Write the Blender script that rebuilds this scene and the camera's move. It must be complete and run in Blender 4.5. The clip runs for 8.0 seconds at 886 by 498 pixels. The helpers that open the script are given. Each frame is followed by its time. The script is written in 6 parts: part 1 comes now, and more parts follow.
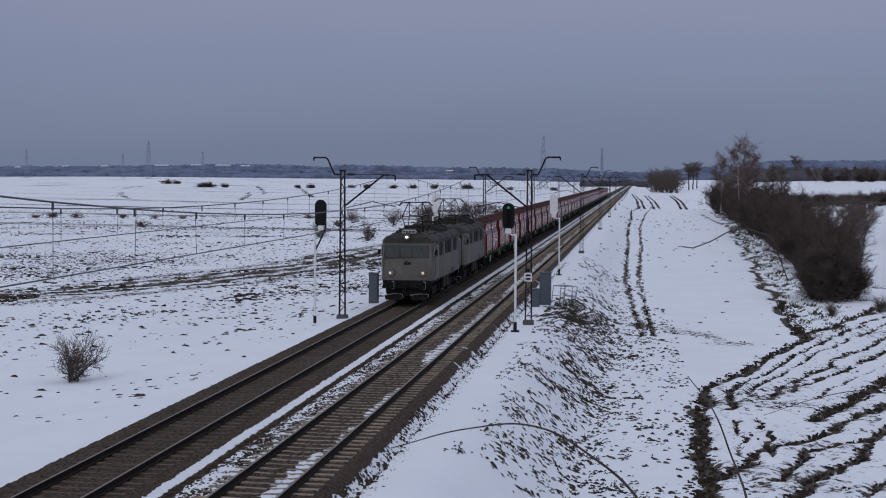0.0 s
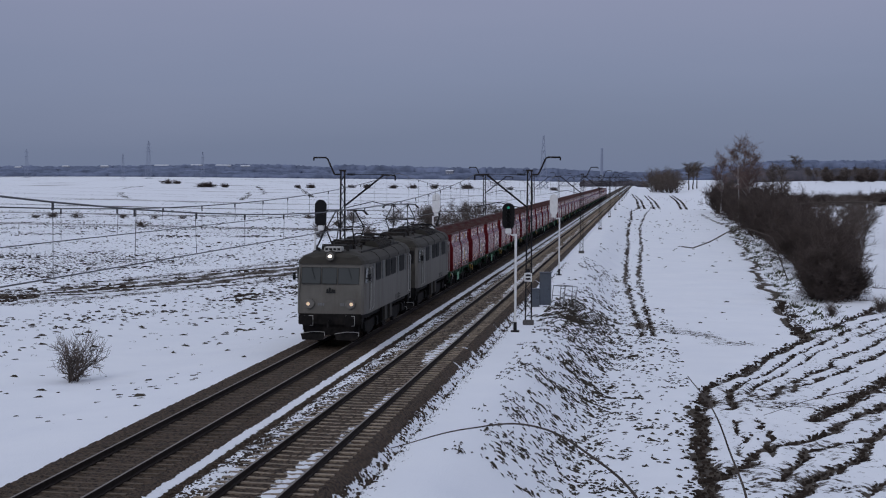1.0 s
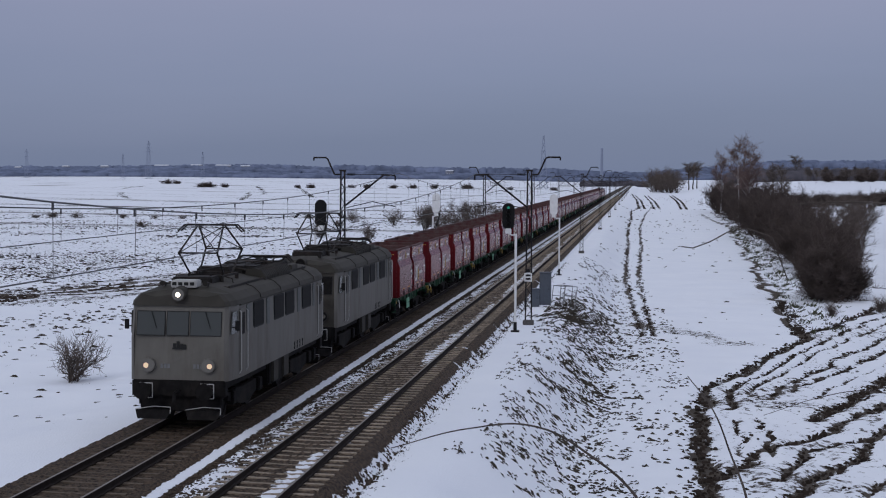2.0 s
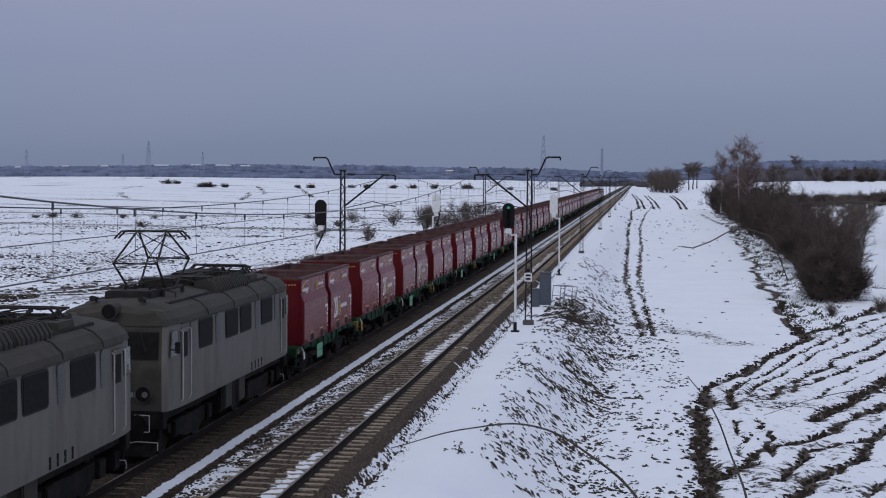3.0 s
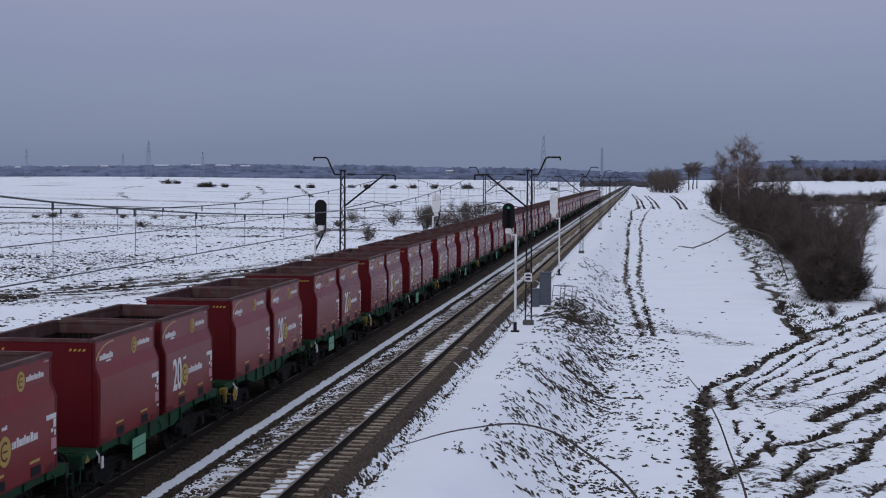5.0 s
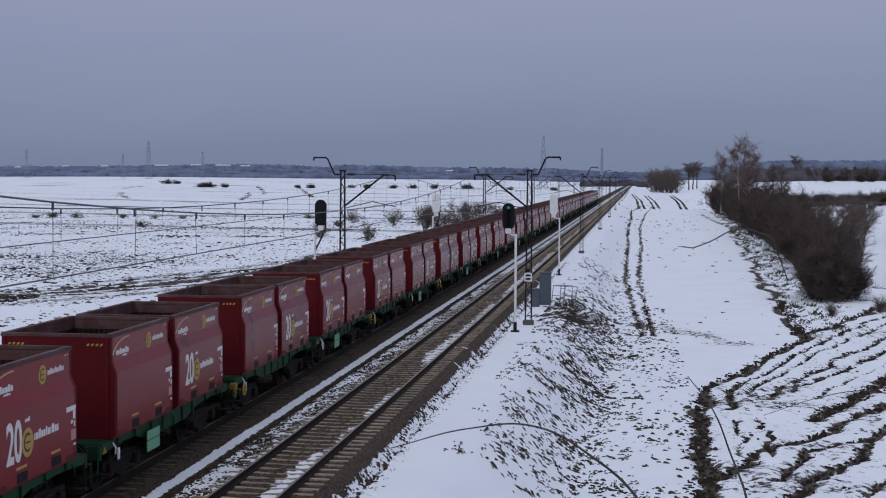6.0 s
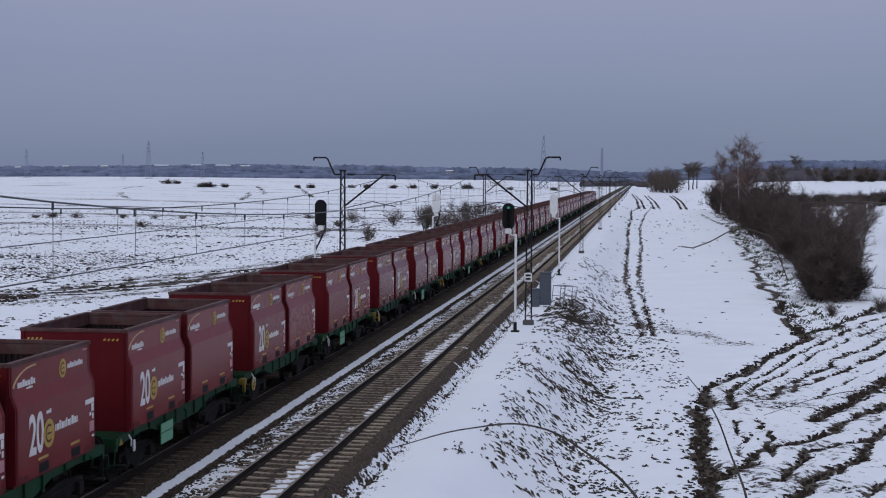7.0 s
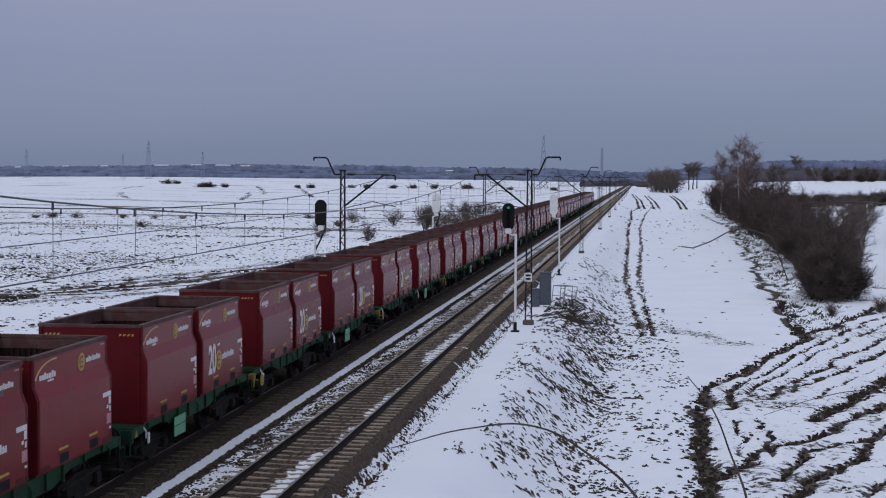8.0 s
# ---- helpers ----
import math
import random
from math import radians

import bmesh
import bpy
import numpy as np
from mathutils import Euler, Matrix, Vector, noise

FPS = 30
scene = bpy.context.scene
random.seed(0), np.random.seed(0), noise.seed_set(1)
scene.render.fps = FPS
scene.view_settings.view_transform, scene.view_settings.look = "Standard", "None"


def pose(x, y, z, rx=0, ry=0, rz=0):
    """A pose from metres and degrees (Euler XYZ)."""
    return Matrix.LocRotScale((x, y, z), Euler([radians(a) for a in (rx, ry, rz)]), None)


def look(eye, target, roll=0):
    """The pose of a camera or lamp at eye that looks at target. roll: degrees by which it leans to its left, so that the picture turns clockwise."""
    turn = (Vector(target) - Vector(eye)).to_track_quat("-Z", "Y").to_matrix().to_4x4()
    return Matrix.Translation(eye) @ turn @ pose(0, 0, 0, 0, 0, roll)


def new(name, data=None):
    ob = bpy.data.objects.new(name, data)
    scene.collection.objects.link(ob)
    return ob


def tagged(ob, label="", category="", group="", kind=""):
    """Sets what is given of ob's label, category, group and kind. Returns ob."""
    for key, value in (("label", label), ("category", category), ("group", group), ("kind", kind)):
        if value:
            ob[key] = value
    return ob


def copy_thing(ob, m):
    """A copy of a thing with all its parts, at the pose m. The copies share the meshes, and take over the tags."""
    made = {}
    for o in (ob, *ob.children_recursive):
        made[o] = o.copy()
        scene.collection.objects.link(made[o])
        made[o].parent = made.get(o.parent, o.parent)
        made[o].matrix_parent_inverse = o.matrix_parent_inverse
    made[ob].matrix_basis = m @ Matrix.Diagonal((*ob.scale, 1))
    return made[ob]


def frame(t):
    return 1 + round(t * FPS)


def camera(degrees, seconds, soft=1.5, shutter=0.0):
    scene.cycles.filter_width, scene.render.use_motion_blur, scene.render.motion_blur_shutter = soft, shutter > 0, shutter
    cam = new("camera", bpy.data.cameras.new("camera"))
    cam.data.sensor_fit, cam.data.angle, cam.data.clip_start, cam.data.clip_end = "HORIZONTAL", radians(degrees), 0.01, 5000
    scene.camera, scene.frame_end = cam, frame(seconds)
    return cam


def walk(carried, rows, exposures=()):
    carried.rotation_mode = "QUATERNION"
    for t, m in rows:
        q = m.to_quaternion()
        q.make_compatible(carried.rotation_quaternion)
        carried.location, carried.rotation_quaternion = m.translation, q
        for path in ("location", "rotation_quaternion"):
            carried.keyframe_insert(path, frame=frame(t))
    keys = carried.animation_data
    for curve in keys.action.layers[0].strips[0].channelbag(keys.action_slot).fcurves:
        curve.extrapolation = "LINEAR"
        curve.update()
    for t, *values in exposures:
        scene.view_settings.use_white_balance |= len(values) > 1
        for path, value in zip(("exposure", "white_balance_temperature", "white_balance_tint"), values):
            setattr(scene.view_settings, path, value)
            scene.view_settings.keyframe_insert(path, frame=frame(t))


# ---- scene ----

# ================= camera =================
EYE = (8.543, 0.0, 7.012)
cam = camera(31.83, 8.0, soft=1.1)
CAM_POSE = pose(*EYE) @ pose(0, 0, 0, 0, 0, 7.2046) @ pose(0, 0, 0, 90 - 2.6564, 0, 0) @ pose(0, 0, 0, 0, 0, 0.349)
walk(cam, [(0.0, CAM_POSE), (8.0, CAM_POSE)], exposures=[(0.0, 0.0), (1.0, 0.02), (1.7, 0.08), (3.2, 0.2), (8.0, 0.2)])

# plan: y runs along the line away from the bridge, z = 0 is the top of the rails
TRACK_R, TRACK_L = 0.0, -4.172
GAUGE = 0.7535
SPEED = 21.385
FRONT = 84.68           # nose of the first locomotive at the clip's start
LOCO_LEN, LOCO_PITCH = 13.2, 15.7
WAGON_START, WAGON_PITCH, WAGONS = 116.13, 11.225, 40
MASTS = [7.0, 81.5, 157.5, 231.0, 303.0, 375.0, 447.0, 519.0, 591.0, 663.0, 735.0, 807.0]

# ================= world and light =================
world = bpy.data.worlds.new("overcast_sky")
scene.world = world
world.use_nodes = True
wn, wl = world.node_tree.nodes, world.node_tree.links
wn.clear()
w_out, w_bg = wn.new("ShaderNodeOutputWorld"), wn.new("ShaderNodeBackground")
w_co, w_sep = wn.new("ShaderNodeTexCoord"), wn.new("ShaderNodeSeparateXYZ")
w_ramp = wn.new("ShaderNodeValToRGB")
w_sky = wn.new("ShaderNodeTexSky")
w_sky.sky_type, w_sky.sun_disc = "NISHITA", False
w_sky.sun_elevation, w_sky.sun_rotation = radians(37), radians(199)
w_mul = wn.new("ShaderNodeMixRGB")
w_mul.blend_type = "MULTIPLY"
w_mul.inputs[0].default_value = 1.0
w_mul.inputs[2].default_value = (0.06, 0.06, 0.06, 1)
w_mix = wn.new("ShaderNodeMixRGB")
w_mix.inputs[0].default_value = 0.90      # a closed deck of cloud over a little of the clear sky
w_map, w_noise, w_add = wn.new("ShaderNodeMapping"), wn.new("ShaderNodeTexNoise"), wn.new("ShaderNodeMath")
w_map.inputs["Scale"].default_value = (1.2, 1.2, 7.0)
w_noise.inputs["Scale"].default_value, w_noise.inputs["Detail"].default_value = 2.2, 4.0
w_add.operation = "MULTIPLY_ADD"
w_add.inputs[1].default_value = 0.05
wl.new(w_co.outputs["Generated"], w_sep.inputs[0])
wl.new(w_co.outputs["Generated"], w_map.inputs[0])
wl.new(w_map.outputs[0], w_noise.inputs[0])
wl.new(w_noise.outputs[0], w_add.inputs[0])
wl.new(w_sep.outputs[2], w_add.inputs[2])
wl.new(w_add.outputs[0], w_ramp.inputs[0])
ramp = w_ramp.color_ramp
ramp.elements[0].position, ramp.elements[0].color = 0.0, (0.151, 0.190, 0.306, 1)
ramp.elements[1].position, ramp.elements[1].color = 1.0, (0.603, 0.670, 0.816, 1)
for at, col in ((0.045, (0.151, 0.190, 0.306, 1)), (0.09, (0.196, 0.230, 0.360, 1)), (0.15, (0.256, 0.275, 0.408, 1)), (0.30, (0.362, 0.385, 0.515, 1))):
    ramp.elements.new(at).color = col
wl.new(w_sky.outputs[0], w_mul.inputs[1])
wl.new(w_mul.outputs[0], w_mix.inputs[1])
wl.new(w_ramp.outputs[0], w_mix.inputs[2])
wl.new(w_mix.outputs[0], w_bg.inputs[0])
w_bg.inputs[1].default_value = 1.0
wl.new(w_bg.outputs[0], w_out.inputs[0])

sun_data = bpy.data.lights.new("sun", "SUN")
sun_data.energy, sun_data.angle, sun_data.color = 0.5, radians(30), (1.0, 0.97, 0.94)
sun = new("sun", sun_data)
sun.matrix_world = look((0, 0, 50), (14, 40, 18))


# ================= materials =================
def mat(name, colour, rough=0.6, metal=0.0, grain=0.0, grain_scale=8.0, wear=0.0, wear_colour=(0.1, 0.08, 0.07), wear_scale=1.2, bump=0.0, bump_scale=30.0, each=0.0, stretch=(1, 1, 1), spec=0.5):
    """Principled surface with fine grain, larger stains and relief in object metres."""
    m = bpy.data.materials.new(name)
    m.use_nodes = True
    n, l = m.node_tree.nodes, m.node_tree.links
    b = n["Principled BSDF"]
    b.inputs["Roughness"].default_value, b.inputs["Metallic"].default_value = rough, metal
    b.inputs["Specular IOR Level"].default_value = spec
    co, mp = n.new("ShaderNodeTexCoord"), n.new("ShaderNodeMapping")
    mp.inputs["Scale"].default_value = stretch
    l.new(co.outputs["Object"], mp.inputs[0])
    base = n.new("ShaderNodeRGB")
    base.outputs[0].default_value = (*colour, 1)
    out = base.outputs[0]
    if grain:
        t, r, x = n.new("ShaderNodeTexNoise"), n.new("ShaderNodeMapRange"), n.new("ShaderNodeMixRGB")
        t.inputs["Scale"].default_value, t.inputs["Detail"].default_value = grain_scale, 5
        r.inputs["From Min"].default_value, r.inputs["From Max"].default_value = 0.3, 0.7
        r.inputs["To Min"].default_value, r.inputs["To Max"].default_value = 1 - grain, 1 + grain
        x.blend_type, x.inputs[0].default_value = "MULTIPLY", 1.0
        l.new(mp.outputs[0], t.inputs[0]); l.new(t.outputs[0], r.inputs[0]); l.new(out, x.inputs[1]); l.new(r.outputs[0], x.inputs[2])
        out = x.outputs[0]
    if wear:
        t, r, x = n.new("ShaderNodeTexNoise"), n.new("ShaderNodeMapRange"), n.new("ShaderNodeMixRGB")
        t.inputs["Scale"].default_value, t.inputs["Detail"].default_value, t.inputs["Roughness"].default_value = wear_scale, 8, 0.65
        r.inputs["From Min"].default_value, r.inputs["From Max"].default_value = 0.48, 0.68
        r.inputs["To Min"].default_value, r.inputs["To Max"].default_value = 0.0, wear
        x.inputs[2].default_value = (*wear_colour, 1)
        l.new(mp.outputs[0], t.inputs[0]); l.new(t.outputs[0], r.inputs[0]); l.new(out, x.inputs[1]); l.new(r.outputs[0], x.inputs[0])
        out = x.outputs[0]
    if each:
        o, r, x = n.new("ShaderNodeObjectInfo"), n.new("ShaderNodeMapRange"), n.new("ShaderNodeMixRGB")
        r.inputs["To Min"].default_value, r.inputs["To Max"].default_value = 1 - each, 1 + each
        x.blend_type, x.inputs[0].default_value = "MULTIPLY", 1.0
        l.new(o.outputs["Random"], r.inputs[0]); l.new(out, x.inputs[1]); l.new(r.outputs[0], x.inputs[2])
        out = x.outputs[0]
    l.new(out, b.inputs["Base Color"])
    if bump:
        t, u = n.new("ShaderNodeTexNoise"), n.new("ShaderNodeBump")
        t.inputs["Scale"].default_value, t.inputs["Detail"].default_value = bump_scale, 4
        u.inputs["Strength"].default_value, u.inputs["Distance"].default_value = bump, 0.02
        l.new(mp.outputs[0], t.inputs[0]); l.new(t.outputs[0], u.inputs["Height"]); l.new(u.outputs[0], b.inputs["Normal"])
    return m


def glow(name, colour, power):
    m = bpy.data.materials.new(name)
    m.use_nodes = True
    b = m.node_tree.nodes["Principled BSDF"]
    b.inputs["Base Color"].default_value = (*colour, 1)
    b.inputs["Emission Color"].default_value = (*colour, 1)
    b.inputs["Emission Strength"].default_value = power
    return m


SNOW_COL = (0.835, 0.848, 0.885)


def covered(name, bare, bare_b, attribute, fine=2.4, coarse=0.35, hard=6.0, bare_scale=14.0, stretch=(1, 1, 1), bump=0.5, depth=0.06, contrast=False):
    """Snow that leaves bare ground where the attribute is high, broken up by two scales of noise."""
    m = bpy.data.materials.new(name)
    m.use_nodes = True
    n, l = m.node_tree.nodes, m.node_tree.links
    b = n["Principled BSDF"]
    b.inputs["Roughness"].default_value = 0.75
    b.inputs["Specular IOR Level"].default_value = 0.12
    co, at, mp = n.new("ShaderNodeTexCoord"), n.new("ShaderNodeAttribute"), n.new("ShaderNodeMapping")
    at.attribute_name = attribute
    mp.inputs["Scale"].default_value = stretch
    l.new(co.outputs["Object"], mp.inputs[0])
    t1, t2, t3 = (n.new("ShaderNodeTexNoise") for _ in range(3))
    for t, sc, de in ((t1, fine, 6), (t2, coarse, 3), (t3, bare_scale, 5)):
        t.inputs["Scale"].default_value, t.inputs["Detail"].default_value = sc, de
        l.new(mp.outputs[0] if t is not t3 else co.outputs["Object"], t.inputs[0])
    t1.inputs["Roughness"].default_value = 0.62
    mix, sub, mul = n.new("ShaderNodeMath"), n.new("ShaderNodeMath"), n.new("ShaderNodeMath")
    wide = n.new("ShaderNodeMapRange")
    wide.inputs["From Min"].default_value, wide.inputs["From Max"].default_value = 0.28, 0.72
    wide.inputs["To Max"].default_value = 0.7
    l.new(t1.outputs[0], wide.inputs[0])
    mix.operation = "MULTIPLY_ADD"        # fine + 0.25 * coarse
    mix.inputs[1].default_value = 0.25
    l.new(t2.outputs[0], mix.inputs[0]); l.new(wide.outputs[0], mix.inputs[2])
    sub.operation = "ADD"
    l.new(mix.outputs[0], sub.inputs[0]); l.new(at.outputs["Fac"], sub.inputs[1])
    mul.operation, mul.use_clamp = "MULTIPLY_ADD", True
    mul.inputs[1].default_value, mul.inputs[2].default_value = hard, -hard * 1.0
    l.new(sub.outputs[0], mul.inputs[0])
    soil, snow, x = n.new("ShaderNodeMixRGB"), n.new("ShaderNodeMixRGB"), n.new("ShaderNodeMixRGB")
    soil.inputs[1].default_value, soil.inputs[2].default_value = (*bare, 1), (*bare_b, 1)
    snow.inputs[1].default_value, snow.inputs[2].default_value = (*SNOW_COL, 1), (0.73, 0.752, 0.815, 1)
    lift = n.new("ShaderNodeMapRange")
    lift.inputs["From Min"].default_value, lift.inputs["From Max"].default_value = (0.36, 0.66) if contrast else (0.2, 0.8)
    l.new(t3.outputs[0], lift.inputs[0])
    l.new(lift.outputs[0], soil.inputs[0]); l.new(t2.outputs[0], snow.inputs[0])
    l.new(mul.outputs[0], x.inputs[0]); l.new(snow.outputs[0], x.inputs[1]); l.new(soil.outputs[0], x.inputs[2])
    l.new(x.outputs[0], b.inputs["Base Color"])
    h, u = n.new("ShaderNodeMath"), n.new("ShaderNodeBump")
    h.operation = "SUBTRACT"
    l.new(t3.outputs[0], h.inputs[0]); l.new(mul.outputs[0], h.inputs[1])
    u.inputs["Strength"].default_value, u.inputs["Distance"].default_value = bump, depth
    l.new(h.outputs[0], u.inputs["Height"]); l.new(u.outputs[0], b.inputs["Normal"])
    return m


M_GROUND = covered("snowy_field", (0.030, 0.024, 0.020), (0.10, 0.080, 0.062), "bare", fine=3.2, coarse=0.3, hard=9)
M_BALLAST = covered("ballast_stones", (0.015, 0.011, 0.008), (0.100, 0.069, 0.048), "bare", fine=3.2, coarse=0.5, hard=10, bare_scale=13, bump=0.9, depth=0.06, contrast=True)
M_SLEEPER = mat("weathered_concrete", (0.26, 0.208, 0.155), 0.85, grain=0.25, grain_scale=9, wear=0.6, wear_colour=(0.09, 0.07, 0.055), wear_scale=3, bump=0.4, each=0.25)
# Grimy, and darkened further for the shade beneath the train.
M_SLEEPER_OLD = mat("grimy_shaded_concrete", (0.105, 0.083, 0.065), 0.9, grain=0.25, grain_scale=9, wear=0.6, wear_colour=(0.06, 0.046, 0.037), wear_scale=3, bump=0.4, each=0.25, spec=0.1)
M_SNOW = mat("snow", SNOW_COL, 0.7, grain=0.05, grain_scale=3, bump=0.4, bump_scale=9)
M_RAIL_SIDE = mat("rusty_rail", (0.020, 0.014, 0.012), 0.85, spec=0.15, grain=0.3, grain_scale=4)
M_RAIL_TOP = mat("worn_rail_head", (0.20, 0.175, 0.155), 0.5, metal=0.4, spec=0.3, grain=0.15)
M_STEEL = mat("dark_painted_steel", (0.017, 0.016, 0.018), 0.65, spec=0.15, grain=0.3, grain_scale=3, wear=0.4, wear_colour=(0.045, 0.028, 0.022))
M_CONCRETE = mat("grey_concrete", (0.085, 0.08, 0.078), 0.9, grain=0.2, bump=0.3)
M_WHITE = mat("weathered_white_paint", (0.72, 0.72, 0.72), 0.5, grain=0.08, wear=0.35, wear_colour=(0.35, 0.33, 0.32), wear_scale=2)
M_BLACK = mat("matt_black", (0.010, 0.010, 0.011), 0.7, grain=0.2, spec=0.15)
M_CABINET = mat("grey_blue_cabinet_paint", (0.070, 0.084, 0.108), 0.5, grain=0.08, wear=0.3, wear_colour=(0.1, 0.09, 0.09))
M_WIRE = mat("dull_copper_wire", (0.05, 0.05, 0.055), 0.5, metal=0.3)
M_BARK = mat("dark_bark", (0.075, 0.062, 0.055), 0.9, spec=0.1, grain=0.4, grain_scale=5)
M_TWIG_DARK = mat("dark_twigs", (0.074, 0.058, 0.052), 0.9, spec=0.1, grain=0.4, grain_scale=0.6)
M_TWIG = mat("bare_twigs", (0.115, 0.094, 0.083), 0.9, spec=0.1, grain=0.4, grain_scale=2)
M_TWIG_RED = mat("reddish_birch_twigs", (0.15, 0.105, 0.095), 0.9, spec=0.1, grain=0.3, grain_scale=2)
M_BIRCH = mat("birch_bark", (0.42, 0.40, 0.39), 0.8, grain=0.2, wear=0.7, wear_colour=(0.06, 0.05, 0.05), wear_scale=3, stretch=(1, 1, 4))
M_GRASS = mat("dead_grass", (0.052, 0.044, 0.035), 0.9, spec=0.1, grain=0.4, grain_scale=2)
M_GRASS_G = mat("dull_green_grass", (0.055, 0.058, 0.03), 0.9, grain=0.4, grain_scale=2)
# The blue of distance haze is put into the woods' base colour.
M_WOODS = mat("haze_tinted_woods", (0.14, 0.165, 0.24), 0.95, grain=0.35, grain_scale=0.03, spec=0.0)
M_WOODS_NEAR = mat("distant_bare_trees", (0.085, 0.080, 0.092), 0.95, grain=0.35, grain_scale=0.1, spec=0.0)
# Far steel paled towards the sky: haze mixed into its colour.
M_HAZE_STEEL = mat("haze_tinted_steel", (0.22, 0.25, 0.33), 0.9, spec=0.1)
M_WALL_FAR = mat("pale_render", (0.20, 0.21, 0.25), 0.9, grain=0.05, grain_scale=0.2)
M_ROOF_FAR = mat("snowy_roofing", (0.50, 0.52, 0.58), 0.9, grain=0.1, grain_scale=0.2)

# Soot plus the shade behind the first locomotive, both put into this colour.
M_LOCO_SOOT_SHADE = mat("sooty_shaded_nose", (0.060, 0.054, 0.047), 0.75, spec=0.1, grain=0.2, grain_scale=3, wear=0.7, wear_colour=(0.028, 0.024, 0.021), wear_scale=1.2)
M_LOUVRE = mat("grey_green_louvre", (0.105, 0.108, 0.104), 0.6, spec=0.15, grain=0.1)
M_LOCO = mat("dull_grey_locomotive_paint", (0.142, 0.134, 0.120), 0.6, spec=0.12, grain=0.10, grain_scale=2.5, wear=0.60, wear_colour=(0.085, 0.070, 0.058), wear_scale=1.5, stretch=(1, 1, 0.28))
M_LOCO_ROOF = mat("sooty_roof_paint", (0.044, 0.040, 0.033), 0.8, spec=0.25, grain=0.2, grain_scale=2, wear=0.6, wear_colour=(0.05, 0.042, 0.038), wear_scale=1.0)
M_ROOF_GEAR = mat("sooty_roof_equipment", (0.018, 0.016, 0.015), 0.75, spec=0.2, grain=0.3, grain_scale=4, wear=0.4, wear_colour=(0.09, 0.06, 0.045))
M_FRAME_BLACK = mat("grimy_underframe", (0.011, 0.010, 0.010), 0.85, spec=0.12, grain=0.4, grain_scale=5, wear=0.5, wear_colour=(0.04, 0.033, 0.028))
# Dull near-black: the shade of recessed, open windows put into the glass.
M_GLASS = mat("dull_dark_glass", (0.012, 0.011, 0.011), 0.6, spec=0.05, grain=0.3)
M_WINDSCREEN = mat("windscreen_glass", (0.05, 0.055, 0.052), 0.12, spec=0.45)
M_RUBBER = mat("window_rubber", (0.02, 0.02, 0.02), 0.7, spec=0.2)
M_VENT = mat("grey_louvre", (0.15, 0.155, 0.16), 0.6, grain=0.1)
M_CHROME = mat("pale_handrail_paint", (0.40, 0.39, 0.37), 0.5)
M_LAMP = glow("lit_headlamp", (1.0, 0.88, 0.74), 5.0)
M_LAMP_DIM = glow("lit_lower_lamp", (1.0, 0.70, 0.45), 0.3)
M_LAMP_GLASS = mat("lamp_glass", (0.14, 0.13, 0.115), 0.15)
M_GREEN_LIGHT = glow("green_signal_light", (0.03, 0.5, 0.32), 0.10)
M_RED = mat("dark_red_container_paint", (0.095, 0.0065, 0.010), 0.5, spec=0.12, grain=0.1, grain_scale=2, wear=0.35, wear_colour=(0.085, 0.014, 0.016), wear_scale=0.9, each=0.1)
# Lighter than M_RED: the sky's glancing reflection is put into the side colour.
M_RED_SIDE = mat("sky_lit_red_side_panel", (0.180, 0.0160, 0.0190), 0.22, spec=0.10, grain=0.08, grain_scale=2, wear=0.35, wear_colour=(0.115, 0.018, 0.020), wear_scale=0.7, each=0.14)
M_ARC = mat("pale_yellow_marking", (0.52, 0.33, 0.16), 0.5, grain=0.1, wear=0.3, wear_colour=(0.3, 0.12, 0.08))


def sooted(name, centre, size):
    """The sky-lightened red side paint with one soot stain of its own shape, centred at (y, z) in metres along and up
    the wall.
    """
    m = M_RED_SIDE.copy()
    m.name = name
    n, l = m.node_tree.nodes, m.node_tree.links
    b = n["Principled BSDF"]
    out = b.inputs["Base Color"].links[0].from_socket
    co, mp, ln, t, add, r, x = (n.new("ShaderNode" + k) for k in ("TexCoord", "Mapping", "VectorMath", "TexNoise", "Math", "MapRange", "MixRGB"))
    mp.vector_type = "TEXTURE"
    mp.inputs["Location"].default_value, mp.inputs["Scale"].default_value = (0, *centre), (1e3, *size)
    ln.operation, add.operation = "LENGTH", "MULTIPLY_ADD"
    t.inputs["Scale"].default_value, t.inputs["Detail"].default_value = 3.0, 6
    add.inputs[1].default_value = 1.1
    r.inputs["From Min"].default_value, r.inputs["From Max"].default_value = 1.75, 0.75
    r.inputs["To Max"].default_value = 0.75
    x.inputs[2].default_value = (0.022, 0.016, 0.017, 1)
    l.new(co.outputs["Object"], mp.inputs[0]); l.new(mp.outputs[0], ln.inputs[0]); l.new(co.outputs["Object"], t.inputs[0])
    l.new(t.outputs[0], add.inputs[0]); l.new(ln.outputs["Value"], add.inputs[2]); l.new(add.outputs[0], r.inputs[0])
    l.new(r.outputs[0], x.inputs[0]); l.new(out, x.inputs[1]); l.new(x.outputs[0], b.inputs["Base Color"])
    return m


M_RED_SMUDGE = sooted("smudged_red_side_panel", (0.85, 2.78), (0.42, 0.16))
M_RED_STREAK = sooted("streaked_red_side_panel", (0.95, 2.75), (0.26, 1.0))
M_INSIDE = mat("dark_container_inside", (0.022, 0.016, 0.016), 0.9, spec=0.1, grain=0.3, wear=0.5, wear_colour=(0.07, 0.035, 0.033))
